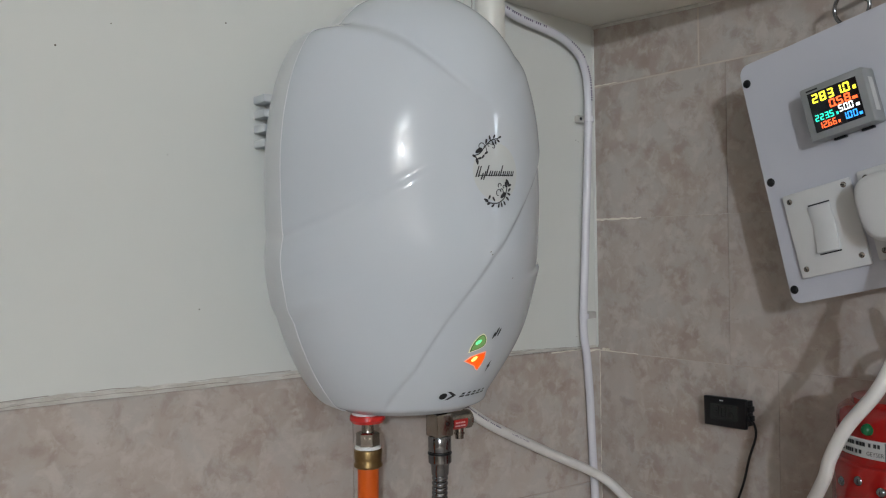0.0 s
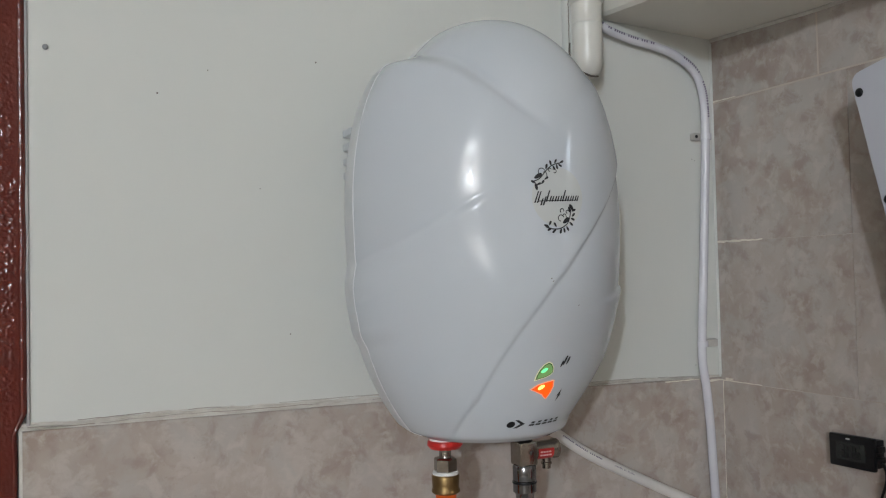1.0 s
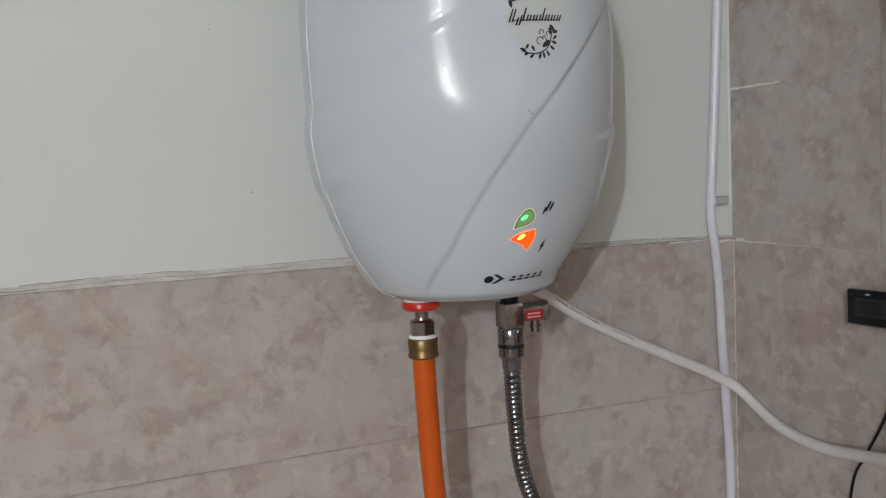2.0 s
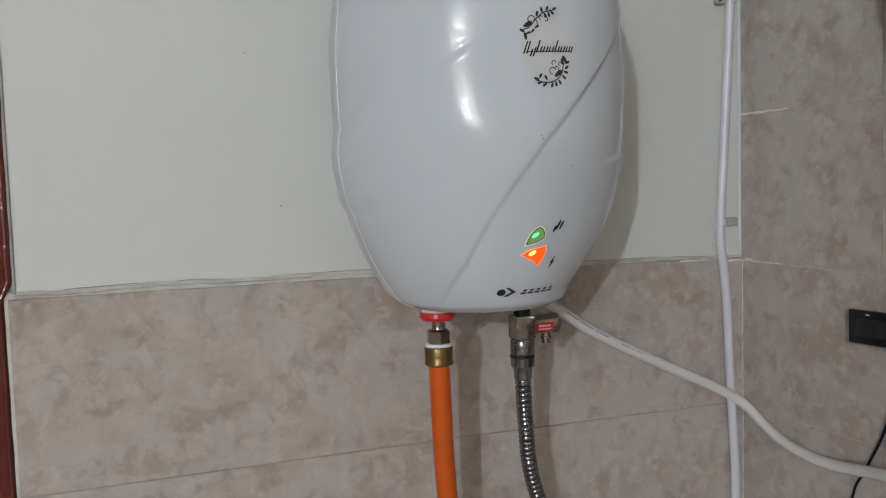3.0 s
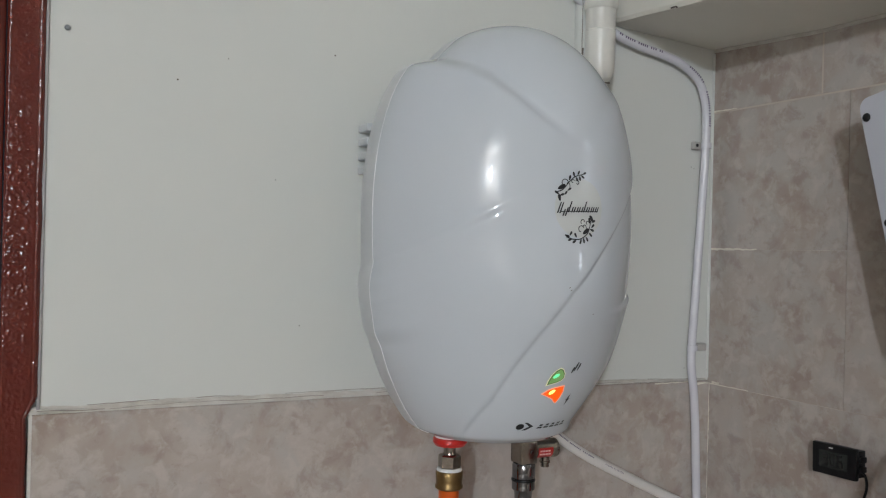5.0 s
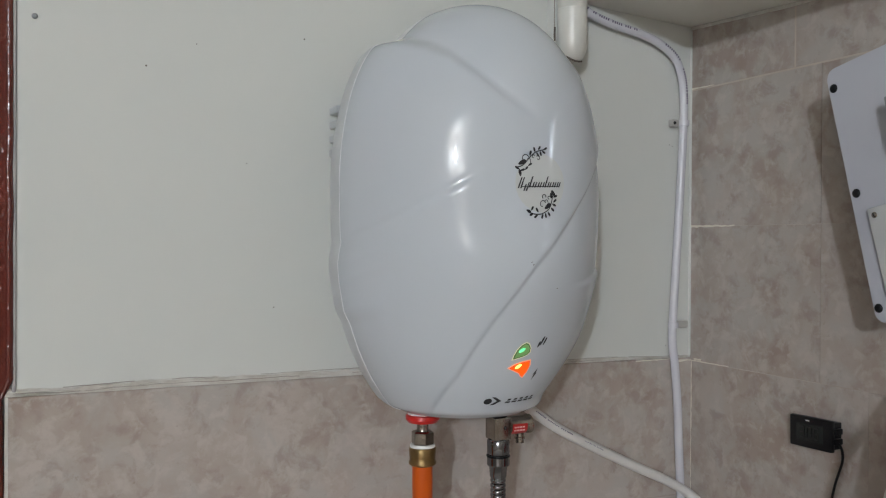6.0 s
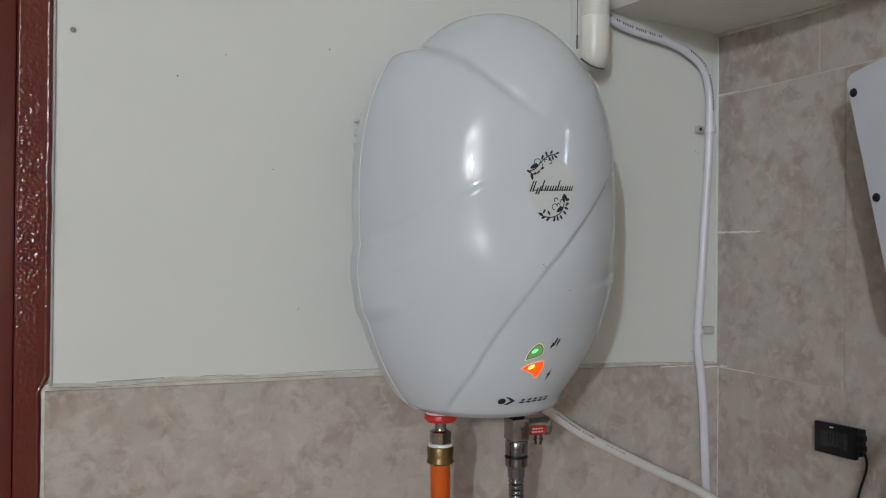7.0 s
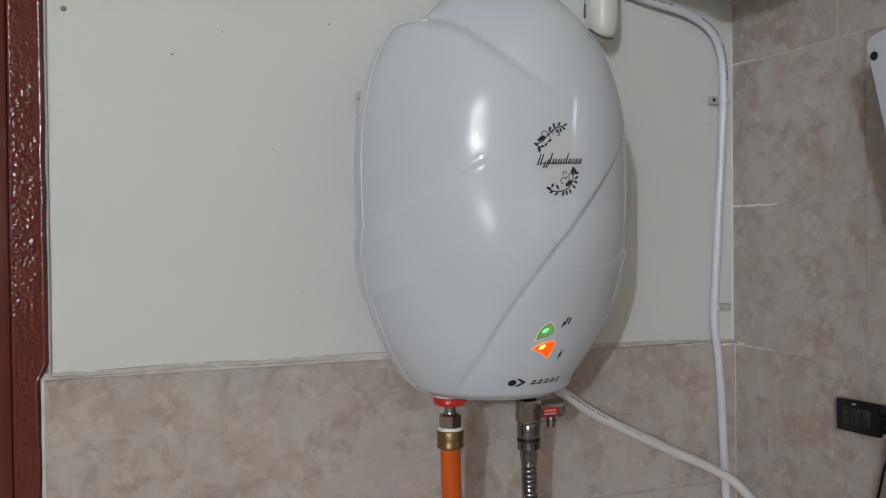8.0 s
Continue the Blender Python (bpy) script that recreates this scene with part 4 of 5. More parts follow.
def power_cord():
    c = thing("power_cord", "thick white power cord sagging between heater and plug", "cable")
    pts = [(-0.372, -0.060, 1.446), (-0.345, -0.054, 1.436), (-0.314, -0.050, 1.417), (-0.258, -0.050, 1.381), (-0.157, -0.050, 1.3305), (-0.085, -0.052, 1.2965), (-0.050, -0.062, 1.274), (-0.040, -0.092, 1.250), (-0.040, -0.130, 1.236), (-0.042, -0.188, 1.231), (-0.052, -0.262, 1.243), (-0.088, -0.350, 1.270), (-0.144, -0.411, 1.325), (-0.170, -0.448, 1.376), (-0.175, -0.458, 1.401), (-0.177, -0.476, 1.4345), (-0.175, -0.504, 1.4715), (-0.156, -0.514, 1.507), (-0.141, -0.514, 1.535), (-0.126, -0.5135, 1.567), (-0.117, -0.510, 1.592), (-0.113, -0.5085, 1.606)]
    part("sheath", tube(pts, 0.0066, 16), M_CORD, c)
    part("tape_wrap", tube(pts[-5:-2], 0.0078, 16), M_YELLOW, c, "yellow tape wrapped round the cord")
    path = smooth_path(pts[2:5], 0.0026)
    for i, p in enumerate(path[4:-4]):
        if i > 26 or i % 9 == 8:
            continue
        d = (path[i + 5] - path[i + 3]).normalized()
        up = Vector((0, -0.95, 0.3)).normalized()
        up = (up - d * up.dot(d)).normalized()
        side = d.cross(up)
        m = Matrix((d, side, up)).transposed().to_4x4()
        part("print", box((-0.0007, -0.0008, -0.0002), (0.0007, 0.0008, 0.0002), m=Matrix.Translation(p + 0.0066 * up) @ m), M_INK_GREY, c)
    p, d = path[38], (path[39] - path[37]).normalized()
    up = Vector((0, -0.95, 0.3)).normalized()
    up = (up - d * up.dot(d)).normalized()
    side = up.cross(d)
    lettering("made in India", 0.0026, lambda u, v: p + d * u + side * (v - 0.0012) + up * 0.0068, M_INK_GREY, c, 0.034)
    flag = part("flag", blob_poly([(0.0, 0.0), (0.020, -0.010), (0.026, -0.026), (0.021, -0.074), (0.004, -0.062), (-0.002, -0.03)], Matrix.Translation((-0.134, -0.507, 1.568)) @ Matrix(((0, 0, -1, 0), (-1, 0, 0, 0), (0, 1, 0, 0), (0, 0, 0, 1))), 0.0012), M_YELLOW, c, "yellow paper flag with small print", smooth=False)
    for k in range(5):
        part("print", box((-0.1356, -0.5275, 1.546 - 0.008 * k), (-0.1351, -0.5175, 1.5466 - 0.008 * k)), M_INK_GREY, flag)


power_cord()


# ---- switchboard on the right wall ----
A = radians(12.5)
RIGHT = Vector((0.0, -math.cos(A), math.sin(A)))
UP = Vector((-0.055, math.sin(A), math.cos(A))).normalized()
OUT = RIGHT.cross(UP).normalized()
BOARD = Matrix((RIGHT, UP, OUT)).transposed().to_4x4()
BOARD.translation = Vector((-0.064, -0.361, 1.542))


SEGMENTS = {"0": "abcdef", "1": "bc", "2": "abged", "3": "abgcd", "4": "fgbc", "5": "afgcd", "6": "afgedc", "7": "abc", "8": "abcdefg", "9": "abcdfg"}


def digits(text, x, y, w, hgt, mat, parent, place, z=0.0, slant=0.0, name="digit"):
    """Seven-segment characters, each a mesh of its own."""
    t = w * 0.20
    for ch in text:
        if ch == ".":
            part(name, box((x - 0.25 * w, y, z), (x - 0.25 * w + t, y + t, z + 0.0004), m=place), mat, parent)
            continue
        bm = bmesh.new()
        for s in SEGMENTS[ch]:
            lo, hi = {"a": ((0.12, hgt - t), (0.88, hgt)), "d": ((0.12, 0), (0.88, t)), "g": ((0.12, hgt / 2 - t / 2), (0.88, hgt / 2 + t / 2)),
                      "f": ((0, hgt / 2 + t * 0.3), (None, hgt - t * 0.3)), "b": ((1, hgt / 2 + t * 0.3), (None, hgt - t * 0.3)),
                      "e": ((0, t * 0.3), (None, hgt / 2 - t * 0.3)), "c": ((1, t * 0.3), (None, hgt / 2 - t * 0.3))}[s]
            ww = w * 0.78
            if hi[0] is None:
                x0 = x + (0 if lo[0] == 0 else ww - t)
                box((x0, y + lo[1], z), (x0 + t, y + hi[1], z + 0.0004), bm=bm)
            else:
                box((x + lo[0] * ww, y + lo[1], z), (x + hi[0] * ww, y + hi[1], z + 0.0004), bm=bm)
        for v in bm.verts:
            v.co.x += slant * (v.co.y - y)
        bm.transform(place)
        part(name, bm, mat, parent, smooth=False)
        x += w


def screw_cap(parent, x, y, z, r, mat, name="screw", slot=False):
    m = BOARD @ Matrix.Translation((x, y, z))
    s = part(name, lathe([(0, r * 0.45), (r * 0.6, r * 0.4), (r * 0.95, r * 0.15), (r, 0), (0, 0)], 18, m), mat, parent)
    if slot:
        # Black bar on the head paints the shade of a cut slot.
        part("slot", box((-r * 0.8, -r * 0.13, r * 0.30), (r * 0.8, r * 0.13, r * 0.50), m=m @ Matrix.Rotation(0.7 * x * 90, 4, "Z")), M_BLACK, s)


def switchboard():
    b = thing("switchboard", "white laminate switchboard hung askew on the tiled wall", "switchboard")
    part("front_panel", blob_poly([(px + (0.0205 * py - 0.0010 if px < 0.1 else 0.0), py) for px, py in rounded_rect(0.0, 0.0, 0.221, 0.2850, 0.012)], BOARD, 0.004), M_BOARD, b, angle=30)
    part("box", box((0.0085, 0.007, -0.048), (0.2185, 0.280, 0.0), 0.001, m=BOARD), M_WOOD, b, "light plywood box")
    for x, y in ((0.0105, 0.2635), (0.0093, 0.143), (0.0050, 0.0165), (0.2115, 0.274), (0.2110, 0.151), (0.2110, 0.014)):
        screw_cap(b, x, y, 0.004, 0.0050, M_BLACK)
    # rocker switch on its plate
    p = part("switch_plate", box((0.0205, 0.026, 0.004), (0.1005, 0.1225, 0.0095), 0.002, m=BOARD), M_PLATE, b)
    bm = bmesh.new()
    n = 14
    rows = []
    for i in range(n + 1):
        t = i / n
        y = 0.0500 + 0.052 * t
        z = 0.0098 + 0.0045 * abs(t - 0.62) ** 1.3 / 0.62 ** 1.3 + 0.001
        rows.append([bm.verts.new(BOARD @ Vector((x, y, zz))) for x, zz in ((0.0480, 0.006), (0.0480, z - 0.001), (0.0495, z), (0.0720, z), (0.0735, z - 0.001), (0.0735, 0.006))])
    for a, c in zip(rows, rows[1:]):
        for i in range(5):
            bm.faces.new((a[i], a[i + 1], c[i + 1], c[i]))
    bm.faces.new(rows[0])
    bm.faces.new(rows[-1][::-1])
    part("rocker", bm, M_PLATE, p)
    # Black strips stand in for the shade in the gaps at the rocker's ends.
    part("rocker_gap_shade", box((0.0485, 0.1030, 0.0090), (0.0735, 0.1045, 0.0099), m=BOARD), M_BLACK, p)
    part("rocker_gap_shade", box((0.0485, 0.0475, 0.0090), (0.0735, 0.0490, 0.0099), m=BOARD), M_BLACK, p)
    q = part("socket_plate", box((0.1085, 0.028, 0.004), (0.1905, 0.1250, 0.0095), 0.002, m=BOARD), M_PLATE, b)
    for x, y in ((0.0285, 0.1140), (0.0928, 0.1160), (0.0928, 0.0380), (0.0285, 0.0360)):
        screw_cap(p, x, y, 0.0095, 0.0033, M_STEEL, slot=True)
    for x, y in ((0.1174, 0.1165), (0.1825, 0.1180), (0.1825, 0.0375), (0.1174, 0.0375)):
        screw_cap(q, x, y, 0.0095, 0.0033, M_STEEL, slot=True)
    # power meter
    METER = BOARD @ Matrix.Translation((-0.0135, 0.0012, 0)) @ Matrix.Diagonal((1.09, 1.0, 0.88, 1.0))
    mtr = part("meter_case", box((0.087, 0.166, 0.004), (0.1515, 0.2245, 0.034), 0.0022, m=METER), M_METER, b, "grey digital power meter")
    part("screen", box((0.0945, 0.1735, 0.0335), (0.1440, 0.2170, 0.0346), m=METER), M_SCREEN, mtr)
    Z = 0.0348
    digits("2831.0", 0.0985, 0.2050, 0.0080, 0.0098, DIGIT["yellow"], mtr, METER, Z)
    digits("0.58", 0.1140, 0.1948, 0.0076, 0.0088, DIGIT["red"], mtr, METER, Z)
    digits("223.5", 0.0970, 0.1852, 0.0050, 0.0070, DIGIT["teal"], mtr, METER, Z)
    digits("50.0", 0.1215, 0.1868, 0.0052, 0.0075, DIGIT["white"], mtr, METER, Z)
    digits("12.66", 0.0985, 0.1762, 0.0048, 0.0070, DIGIT["red"], mtr, METER, Z)
    digits("1.00", 0.1230, 0.1770, 0.0054, 0.0075, DIGIT["blue"], mtr, METER, Z)
    for (x, y, w, hh), c in (((0.1395, 0.205, 0.003, 0.004), "yellow"), ((0.1365, 0.195, 0.005, 0.003), "red"), ((0.1185, 0.1855, 0.002, 0.003), "teal"), ((0.1385, 0.187, 0.0035, 0.003), "white"), ((0.1185, 0.1765, 0.002, 0.003), "red"), ((0.1395, 0.177, 0.003, 0.003), "blue")):
        part("unit_mark", box((x, y, Z), (x + w, y + hh, Z + 0.0004), m=METER), DIGIT[c], mtr)
    part("clip", box((0.100, 0.1635, 0.004), (0.112, 0.1662, 0.010), m=METER), M_BLACK, mtr)
    part("clip", box((0.128, 0.1635, 0.004), (0.140, 0.1662, 0.010), m=METER), M_BLACK, mtr)
    part("side_sticker", box((0.1512, 0.178, 0.014), (0.1518, 0.214, 0.024), m=METER), M_LABEL, mtr)
    part("print", box((0.094, 0.2190, 0.0338), (0.106, 0.2208, 0.0343), m=METER), M_INK, mtr)
    # hanging ring and its hook in the wall
    ring = [BOARD @ Vector((0.1290 + 0.0195 * math.cos(t), 0.3095 + 0.0195 * math.sin(t), -0.040)) for t in [2 * math.pi * i / 36 for i in range(37)]]
    part("hanging_ring", tube(ring, 0.0022, 10, raw=True), M_CHROME, b, "steel hanging ring")
    hk = thing("wall_hook", "dark steel hook fixed in the tiled wall", "hook")
    p0 = BOARD @ Vector((0.1320, 0.3265, -0.040))
    part("hook", tube([(0.004, p0.y, p0.z + 0.002), (-0.008, p0.y, p0.z + 0.001), (p0.x - 0.002, p0.y, p0.z - 0.003), (p0.x - 0.004, p0.y, p0.z + 0.003)], 0.0028, 10), M_STEEL, hk)
    part("rose", lathe([(0, 0.004), (0.006, 0.003), (0.0075, 0), (0, 0)], 20, Matrix.Translation((0.0, p0.y, p0.z + 0.004)) @ Matrix.Rotation(radians(-90), 4, "Y")), M_DIRT, hk)
    # plug in the socket
    pl = thing("plug", "large white three-pin plug in the socket", "plug")
    bm = bmesh.new()
    rows = []
    cx, cy = 0.1505, 0.0800
    for z, k in ((0.0096, 0.97), (0.020, 1.0), (0.034, 0.985), (0.0385, 0.955), (0.0415, 0.90), (0.0430, 0.82), (0.0434, 0.60)):
        ring = []
        for i in range(48):
            t = 2 * math.pi * i / 48
            c, s = math.cos(t), math.sin(t)
            wx = 0.0385 * k
            wy = (0.036 if s < 0 else 0.037) * k
            narrow = 1 - 0.10 * max(0, -s)
            ring.append(bm.verts.new(BOARD @ Vector((cx + narrow * wx * math.copysign(abs(c) ** 0.55, c), cy + wy * math.copysign(abs(s) ** 0.55, s), z))))
        rows.append(ring)
    for a, c in zip(rows, rows[1:]):
        for i in range(48):
            bm.faces.new((a[i], a[(i + 1) % 48], c[(i + 1) % 48], c[i]))
    bm.faces.new(rows[-1])
    bm.faces.new(rows[0][::-1])
    part("body", bm, M_PLATE, pl, angle=50)
    for k in range(3):
        part("print", box((0.1400 + 0.0052 * k, 0.0530, 0.0420), (0.1442 + 0.0052 * k, 0.0570, 0.0438), m=BOARD), M_INK, pl)
    part("cord_grip", lathe([(0, 0.004), (0.0105, 0.004), (0.0110, 0.0), (0.0100, -0.012), (0.0085, -0.014), (0, -0.014)], 24, BOARD @ Matrix.Translation((0.1535, 0.042, 0.040)) @ Matrix.Rotation(radians(-90), 4, "X")), M_PLATE, pl)


switchboard()


# ---- digital thermometer on the right wall ----
def thermometer():
    th = thing("thermometer", "small black digital thermometer stuck on the tiles", "thermometer")
    m = Matrix(((0, 0, -1, 0), (-1, 0, 0, 0), (0, 1, 0, 0), (0, 0, 0, 1)))
    m.translation = Vector((-0.0, -0.204, 1.3745))
    m = m @ Matrix.Rotation(radians(1.0), 4, "Z")
    part("bezel", box((0, 0, 0.014), (0.062, 0.0385, 0.0205), 0.0018, m=m), M_BLACK, th)
    part("case", box((0.003, 0.003, 0), (0.060, 0.0355, 0.0145), 0.001, m=m), M_BLACK, th)
    lcd = part("display", box((0.0105, 0.0095, 0.0200), (0.0505, 0.0295, 0.0208), m=m), M_LCD, th)
    digits("30.6", 0.0150, 0.0115, 0.0105, 0.0155, M_LCDINK, lcd, m, 0.0209)
    part("badge", box((0.0245, 0.0332, 0.0204), (0.0300, 0.0348, 0.0208), m=m), M_TAPE, th, "small white printed badge")
    part("side_clip", box((0.0600, 0.010, 0.004), (0.0650, 0.017, 0.016), 0.0008, m=m), M_BLACK, th)
    part("side_clip", box((0.0600, 0.022, 0.004), (0.0650, 0.029, 0.016), 0.0008, m=m), M_BLACK, th)
    part("probe_wire", tube([(-0.010, -0.264, 1.3865), (-0.012, -0.272, 1.384), (-0.012, -0.2745, 1.368), (-0.011, -0.264, 1.338), (-0.009, -0.253, 1.301), (-0.007, -0.236, 1.262), (-0.005, -0.214, 1.222), (-0.004, -0.195, 1.18), (-0.004, -0.18, 1.05), (-0.004, -0.18, 0.9)], 0.0016, 8), M_BLACK, th, "thin black probe wire")


thermometer()


# ---- red canister by the switchboard ----
def canister():
    X, Y = -0.085, -0.497
    c = thing("red_canister", "glossy red plastic canister with a black carrying handle", "canister")
    T = Matrix.Translation((X, Y, 0))
    part("body", lathe([(0, 1.1804), (0.066, 1.1804), (0.0735, 1.1908), (0.0755, 1.3637), (0.0755, 1.3900), (0.0745, 1.3930), (0.0712, 1.3950), (0.0705, 1.4003), (0.0705, 1.4360), (0.0690, 1.4425), (0.0640, 1.4465), (0.056, 1.4490), (0.056, 1.4544), (0.030, 1.4565), (0, 1.4565)], 64, T), M_REDGLOSS, c)
    part("cap", lathe([(0, 1.4555), (0.024, 1.4555), (0.0215, 1.4586), (0.0205, 1.4774), (0.0185, 1.4806), (0, 1.4806)], 40, T), M_REDGLOSS, c)
    bm = bmesh.new()
    ring = []
    for i in range(64):
        t = 2 * math.pi * i / 64
        ring.append([bm.verts.new((X + r * math.cos(t), Y + r * math.sin(t), z)) for r, z in ((0.0707, 1.4019), (0.0714, 1.4024), (0.0714, 1.4196), (0.0707, 1.4202))])
    for i in range(64):
        a, b = ring[i], ring[(i + 1) % 64]
        for k in range(4):
            bm.faces.new((a[k], b[k], b[(k + 1) % 4], a[(k + 1) % 4]))
    lab = part("label_band", bm, M_LABEL, c, "silver printed label band")
    bm = bmesh.new()
    arc = []
    for i in range(13):
        t = radians(184 + 48 * i / 12)
        arc.append([bm.verts.new((X + 0.0717 * math.cos(t), Y + 0.0717 * math.sin(t), z)) for z in (1.4022, 1.4198)])
    for a, b in zip(arc, arc[1:]):
        bm.faces.new((a[0], b[0], b[1], a[1]))
    part("dark_panel", bm, M_PANEL, lab, "black printed panel of the label")
    rnd = random.Random(8)
    around = lambda deg, zz: (lambda u, v: Vector((X + 0.0720 * math.cos(radians(deg) + u / 0.0720), Y + 0.0720 * math.sin(radians(deg) + u / 0.0720), zz + v)))
    lettering("GEYSER", 0.0042, around(169.5, 1.4052), M_INK, lab, 0.0178)
    lettering("AFTER", 0.0042, around(191.0, 1.4132), M_INK, lab, 0.0180)
    lettering("CLOSING", 0.0042, around(198.0, 1.4052), M_INK, lab, 0.0220)
    for zrow, spans in ((1.4153, ((96, 182), (209, 230))), (1.4073, ((96, 166), (187, 195), (218, 230)))):
        for lo, hi in spans:
            t = radians(lo)
            while t < radians(hi):
                w = rnd.uniform(0.0016, 0.0030)
                m = T @ Matrix.Rotation(t, 4, "Z") @ Matrix.Translation((0.0718, 0, zrow))
                part("print", box((-0.0002, -w / 2, -0.0019), (0.0002, w / 2, 0.0019), m=m), M_INK, lab)
                t += w / 0.0714 + rnd.choice((0.013, 0.013, 0.045))
    for deg in range(110, 270, 18):
        t = radians(deg)
        m = T @ Matrix.Rotation(t, 4, "Z") @ Matrix.Translation((0.0751, 0, 1.3790 - 0.006 * (deg % 36 == 2))) @ Matrix.Rotation(radians(90), 4, "Y")
        part("stud", lathe([(0, 0.003), (0.003, 0.0025), (0.0048, 0.0006), (0.005, 0), (0, 0)], 14, m), M_CHROME, c, "chrome stud")
    for deg, mat, lb in ((170, M_GREENLAMP, "unlit green lamp"), (199, M_REDLAMP, "unlit red lamp")):
        m = T @ Matrix.Rotation(radians(deg), 4, "Z") @ Matrix.Translation((0.0702, 0, 1.4300)) @ Matrix.Rotation(radians(90), 4, "Y")
        part("lamp", lathe([(0, 0.007), (0.003, 0.0062), (0.005, 0.004), (0.0058, 0.0015), (0.0062, 0), (0, 0)], 18, m), mat, c, lb)
    part("handle", tube([(X, Y + 0.002, 1.4774), (X, Y - 0.002, 1.4942), (X, Y - 0.014, 1.5057), (X, Y - 0.034, 1.5098), (X, Y - 0.060, 1.5067), (X, Y - 0.085, 1.4921), (X, Y - 0.09, 1.4523)], 0.0052, 14), M_BLACK, c)
    part("strap", tube([(-0.071, -0.498, 1.5560), (-0.075, -0.509, 1.5360), (-0.078, -0.519, 1.5160), (-0.080, -0.530, 1.4960), (-0.084, -0.548, 1.4620)], 0.0050, 12), M_BLACK, c, "black rubber strap")
    part("wall_bracket", box((-0.030, Y - 0.03, 1.22), (0.0, Y + 0.03, 1.34), 0.003), M_METER, c)


canister()


# ---- specks, nail and small marks on the back wall ----
def wall_marks():
    nail = thing("wall_plug", "small grey plug set in the painted plaster", "wall plug")
    part("head", lathe([(0, 0.003), (0.0022, 0.0025), (0.003, 0.001), (0.003, 0), (0, 0)], 14, Matrix.Translation((-0.8805, 0.0, 1.857)) @ Matrix.Rotation(radians(90), 4, "X")), M_METER, nail)
    for x, z, r in ((-0.7715, 1.8170, 0.0014), (-0.5945, 1.8650, 0.0013), (-0.718, 1.846, 0.0009), (-0.662, 1.716, 0.0008), (-0.630, 1.551, 0.0010), (-0.2135, 1.878, 0.0010), (-0.0355, 1.770, 0.0009), (-0.0405, 1.772, 0.0009), (-0.045, 1.478, 0.0010)):
        s = part("speck", lathe([(0, 0.0005), (r * 0.5, 0.0004), (r * 0.75, 0), (0, 0)], 9, Matrix.Translation((x, 0.0, z)) @ Matrix.Rotation(radians(90), 4, "X")), M_DIRT)
        tagged(s, "tiny dark speck on the painted wall", "speck", "wall specks")


wall_marks()


# ---- tiles: one mesh object each ----
def tile(parent, u0, u1, z0, z1, wall, lip=0.0, round_top=False):
    """One glazed tile on the back wall (along x) or on the right wall (along y)."""
    g = 0.0004 if wall == "back" else 0.0003
    own = bmesh.new()
    e = 0.0005 if wall == "back" else 0.00012
    a = [(u0 + g, z0 + g), (u1 - g, z0 + g), (u1 - g, z1 - g), (u0 + g, z1 - g)]
    b = [(u0 + g + e, z0 + g + e), (u1 - g - e, z0 + g + e), (u1 - g - e, z1 - g - e), (u0 + g + e, z1 - g - e)]

    def at(u, z, d):
        return (u, -d, z) if wall == "back" else (-d, u, z)

    base = 0.0 if wall == "back" else -0.006
    face = 0.006 + lip if wall == "back" else 0.0 + lip
    r0 = [own.verts.new(at(u, z, base)) for u, z in a]
    r1 = [own.verts.new(at(u, z, face - 0.0005)) for u, z in a]
    r2 = [own.verts.new(at(u, z, face)) for u, z in b]
    for p, q in ((r0, r1), (r1, r2)):
        for i in range(4):
            j = (i + 1) % 4
            own.faces.new((p[i], p[j], q[j], q[i]))
    if round_top:
        n = 6
        LIP = 0.0030
        prev = [r1[3], r1[2]]
        for v, (u, z) in ((r1[3], a[3]), (r1[2], a[2])):
            v.co = at(u, z, face - LIP)
        rim = []
        for i in range(1, n + 1):
            t = radians(90 * i / n)
            rim.append([own.verts.new(at(u, z1 - g - LIP + LIP * math.cos(t), face - LIP + LIP * math.sin(t))) for u in (u0 + g, u1 - g)])
        for p in rim:
            own.faces.new((prev[0], prev[1], p[1], p[0]))
            prev = p
        for f in list(own.faces):
            if r2[2] in f.verts and r1[2] in f.verts and r1[3] in f.verts:
                own.faces.remove(f)
        r2[3].co, r2[2].co = Vector(at(u0 + g + e, z1 - g - LIP - 0.0002, face)), Vector(at(u1 - g - e, z1 - g - LIP - 0.0002, face))
        own.faces.new((prev[0], prev[1], r2[2], r2[3]))
    own.faces.new(r2)
    if wall == "back":
        for v in own.verts:
            v.co.z += dado(v.co.x) if z0 > 0 else 0.0
    return part("tile", own, M_TILE, parent, angle=35)


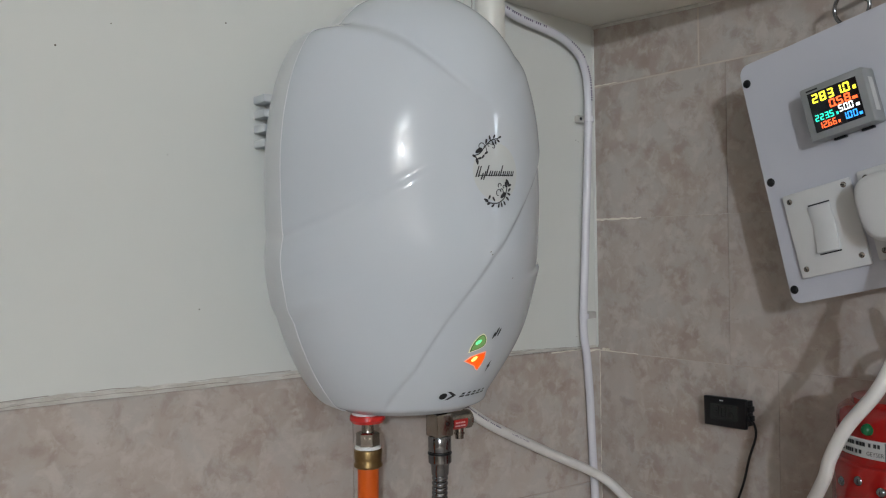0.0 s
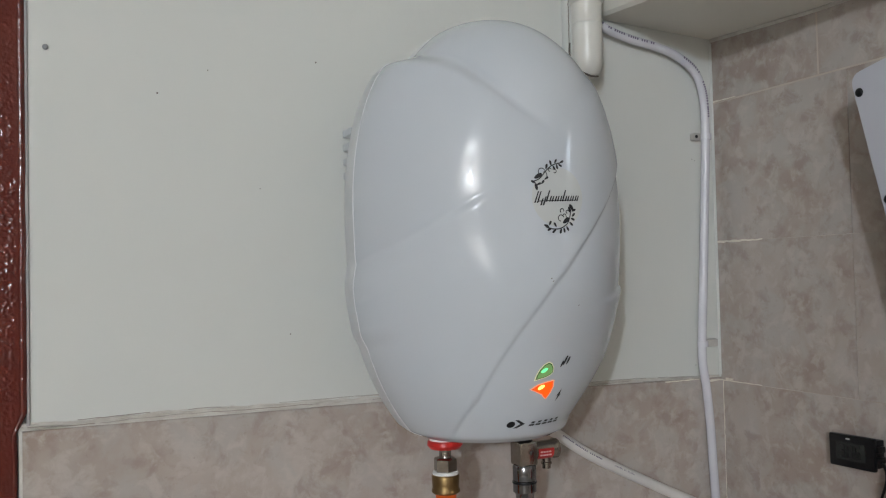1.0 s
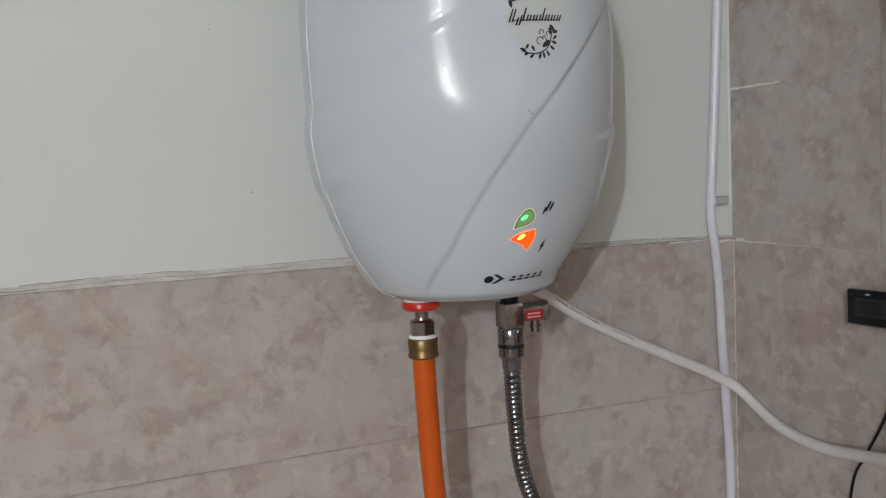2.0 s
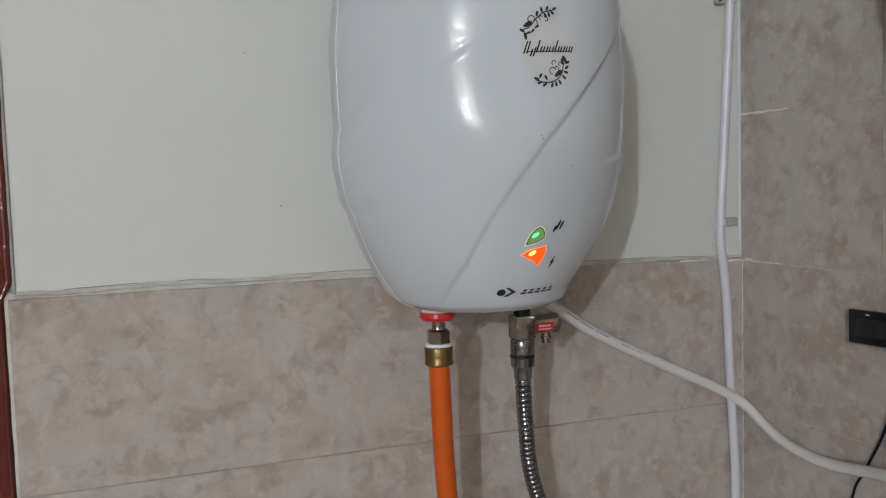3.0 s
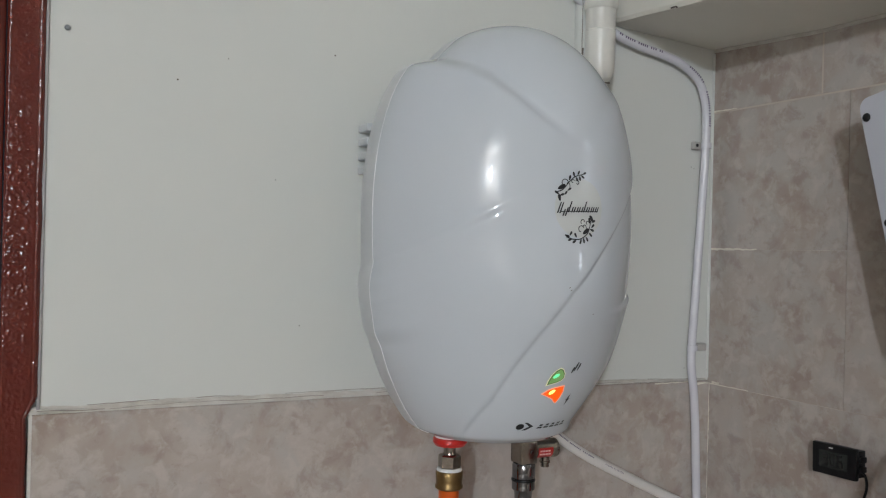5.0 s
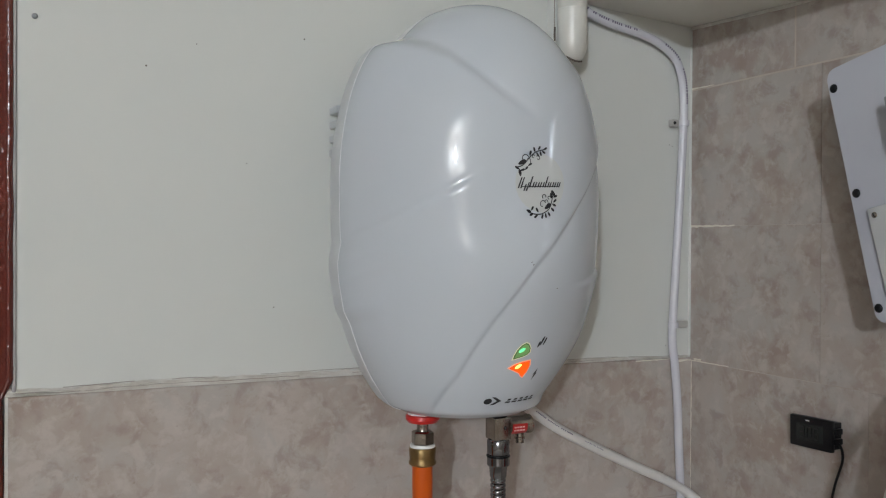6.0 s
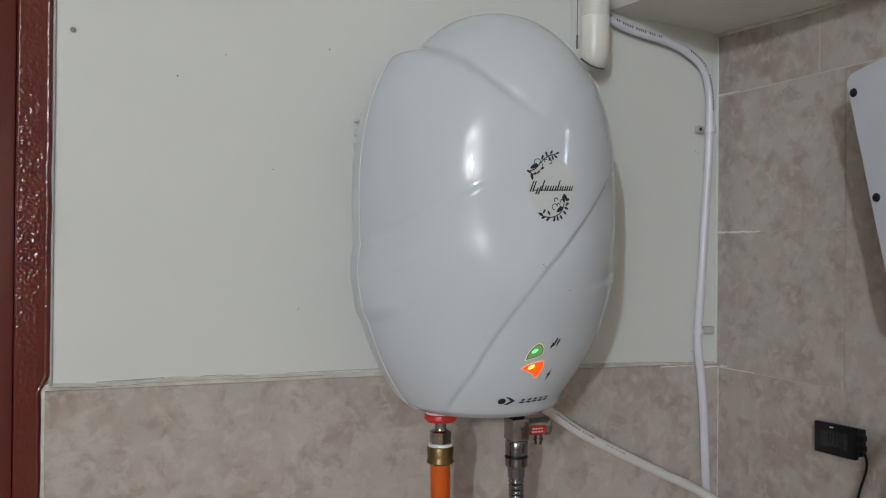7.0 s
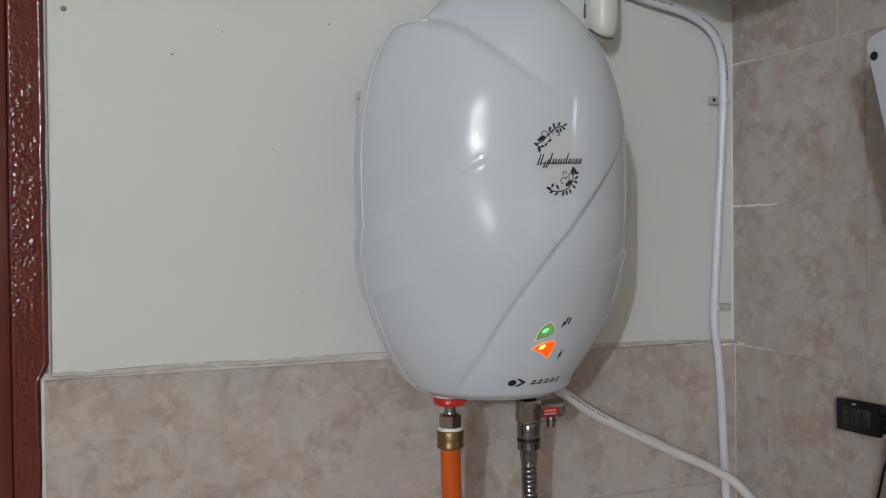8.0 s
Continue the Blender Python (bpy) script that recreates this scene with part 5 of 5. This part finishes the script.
def tiling():
    rnd = random.Random(11)
    back = bpy.data.objects["wall_back"]
    grout = part("grout", box((-0.9052, -0.0050, 0), (-0.001, 0.001, TOP - 0.006)), M_GROUT, back, smooth=False)
    z = TOP
    for r in range(8):
        z0 = max(0.0, z - 0.2005)
        cuts = [-0.9050, -0.4425, -0.001]
        for a, b in zip(cuts, cuts[1:]):
            tile(back, a, b, z0, z, "back", rnd.uniform(-0.0004, 0.0004), r < 2)
        z = z0
    right = bpy.data.objects["wall_right"]
    part("grout", box((0.0035, -4.99, 0), (0.0075, -0.0005, 1.953)), M_GROUT, right, smooth=False)
    rows = [(1.854, 1.955, -0.190), (1.653, 1.854, -0.2310), (1.4535, 1.653, -0.2310), (1.2535, 1.4535, -0.300), (1.0535, 1.2535, -0.2335), (0.853, 1.0535, -0.2335), (0.653, 0.853, -0.2335), (0.453, 0.653, -0.2335), (0.253, 0.453, -0.2335), (0.0, 0.253, -0.2335)]
    for z0, z1, first in rows:
        y = -0.0005
        nxt = first
        while y > -4.98:
            nxt = max(nxt, -4.999)
            tile(right, nxt, y, z0, z1, "right", rnd.uniform(-0.0004, 0.0004))
            y, nxt = nxt, nxt - 0.302


tiling()


# ---- old grout smeared along the corner and the joints ----
M_PALE = material("pale_grout", (0.70, 0.65, 0.55), 0.8, second=(0.80, 0.76, 0.67), scale=60, amount=0.5, bump=0.5, bump_scale=300)
M_JOINT = material("joint_filler", (0.40, 0.34, 0.29), 0.8, second=(0.60, 0.54, 0.47), scale=14, amount=0.3)
M_PALEJOINT = material("pale_joint_filler", (0.56, 0.49, 0.41), 0.8, second=(0.46, 0.39, 0.325), scale=30, amount=0.5, bump=0.4, bump_scale=200)
ON_RIGHT = Matrix(((0, 0, -1, 0), (-1, 0, 0, 0), (0, 1, 0, 0), (0, 0, 0, 1)))
ON_BACK = Matrix(((1, 0, 0, 0), (0, 0, -1, 0), (0, 1, 0, 0), (0, 0, 0, 1)))


def smear(parent, m, at, length, width, seed, upright=False, depth=0.0009):
    """A ragged streak of grout, thinning out along its length."""
    rnd = random.Random(seed)
    n = max(8, int(length / 0.006))
    top, low = [], []
    for i in range(n + 1):
        t = i / n
        w = width * (1 - 0.6 * t) * rnd.uniform(0.55, 1.1) / 2
        d = rnd.uniform(-0.15, 0.15) * width
        top.append((t * length, d + w))
        low.append((t * length, d - w))
    ring = top + low[::-1]
    if upright:
        ring = [(-q, -p) for p, q in ring][::-1]
    ring = ring[::-1]
    return part("grout_smear", blob_poly(ring, Matrix.Translation(at) @ m, depth), M_PALE, parent, smooth=False)


def smears():
    right, back = bpy.data.objects["wall_right"], bpy.data.objects["wall_back"]
    for z in (1.2535, 1.4535):
        part("joint", box((0.0004, -4.98, z - 0.0004), (0.004, -0.001, z + 0.0004)), M_JOINT, right, smooth=False)
    part("joint", box((0.0004, -4.98, 1.653 - 0.0006), (0.004, -0.001, 1.653 + 0.0006)), M_JOINT, right, smooth=False)
    part("joint", box((-0.0004, -4.98, 1.854 - 0.0011), (0.004, -0.001, 1.854 + 0.0011)), M_PALEJOINT, right, smooth=False)
    for y in (-0.190, -0.492):
        part("joint", box((-0.0004, y - 0.0013, 1.8555), (0.004, y + 0.0013, 1.936)), M_PALEJOINT, right, smooth=False)
    smear(right, ON_RIGHT, (0.0, -0.003, 1.653), 0.085, 0.0042, 3)
    smear(right, ON_RIGHT, (0.0, -0.004, 1.4545), 0.075, 0.0020, 4)
    smear(right, ON_RIGHT, (0.0, -0.002, 1.856), 0.045, 0.0026, 5)
    smear(right, ON_RIGHT, (-0.0004, -0.0045, 1.453), 0.205, 0.0046, 6, True, 0.0012)
    smear(right, ON_RIGHT, (-0.0004, -0.0045, 1.252), 0.20, 0.0042, 9, True, 0.0012)
    smear(right, ON_RIGHT, (0.0, -0.011, 1.4570), 0.014, 0.0050, 7, False, 0.0014)
    smear(back, ON_BACK, (-0.036, -0.0062, 1.4555), 0.034, 0.0040, 8, False, 0.0012)
    smear(back, ON_BACK, (-0.105, -0.0062, 1.4590), 0.075, 0.0020, 10, False, 0.0010)


smears()
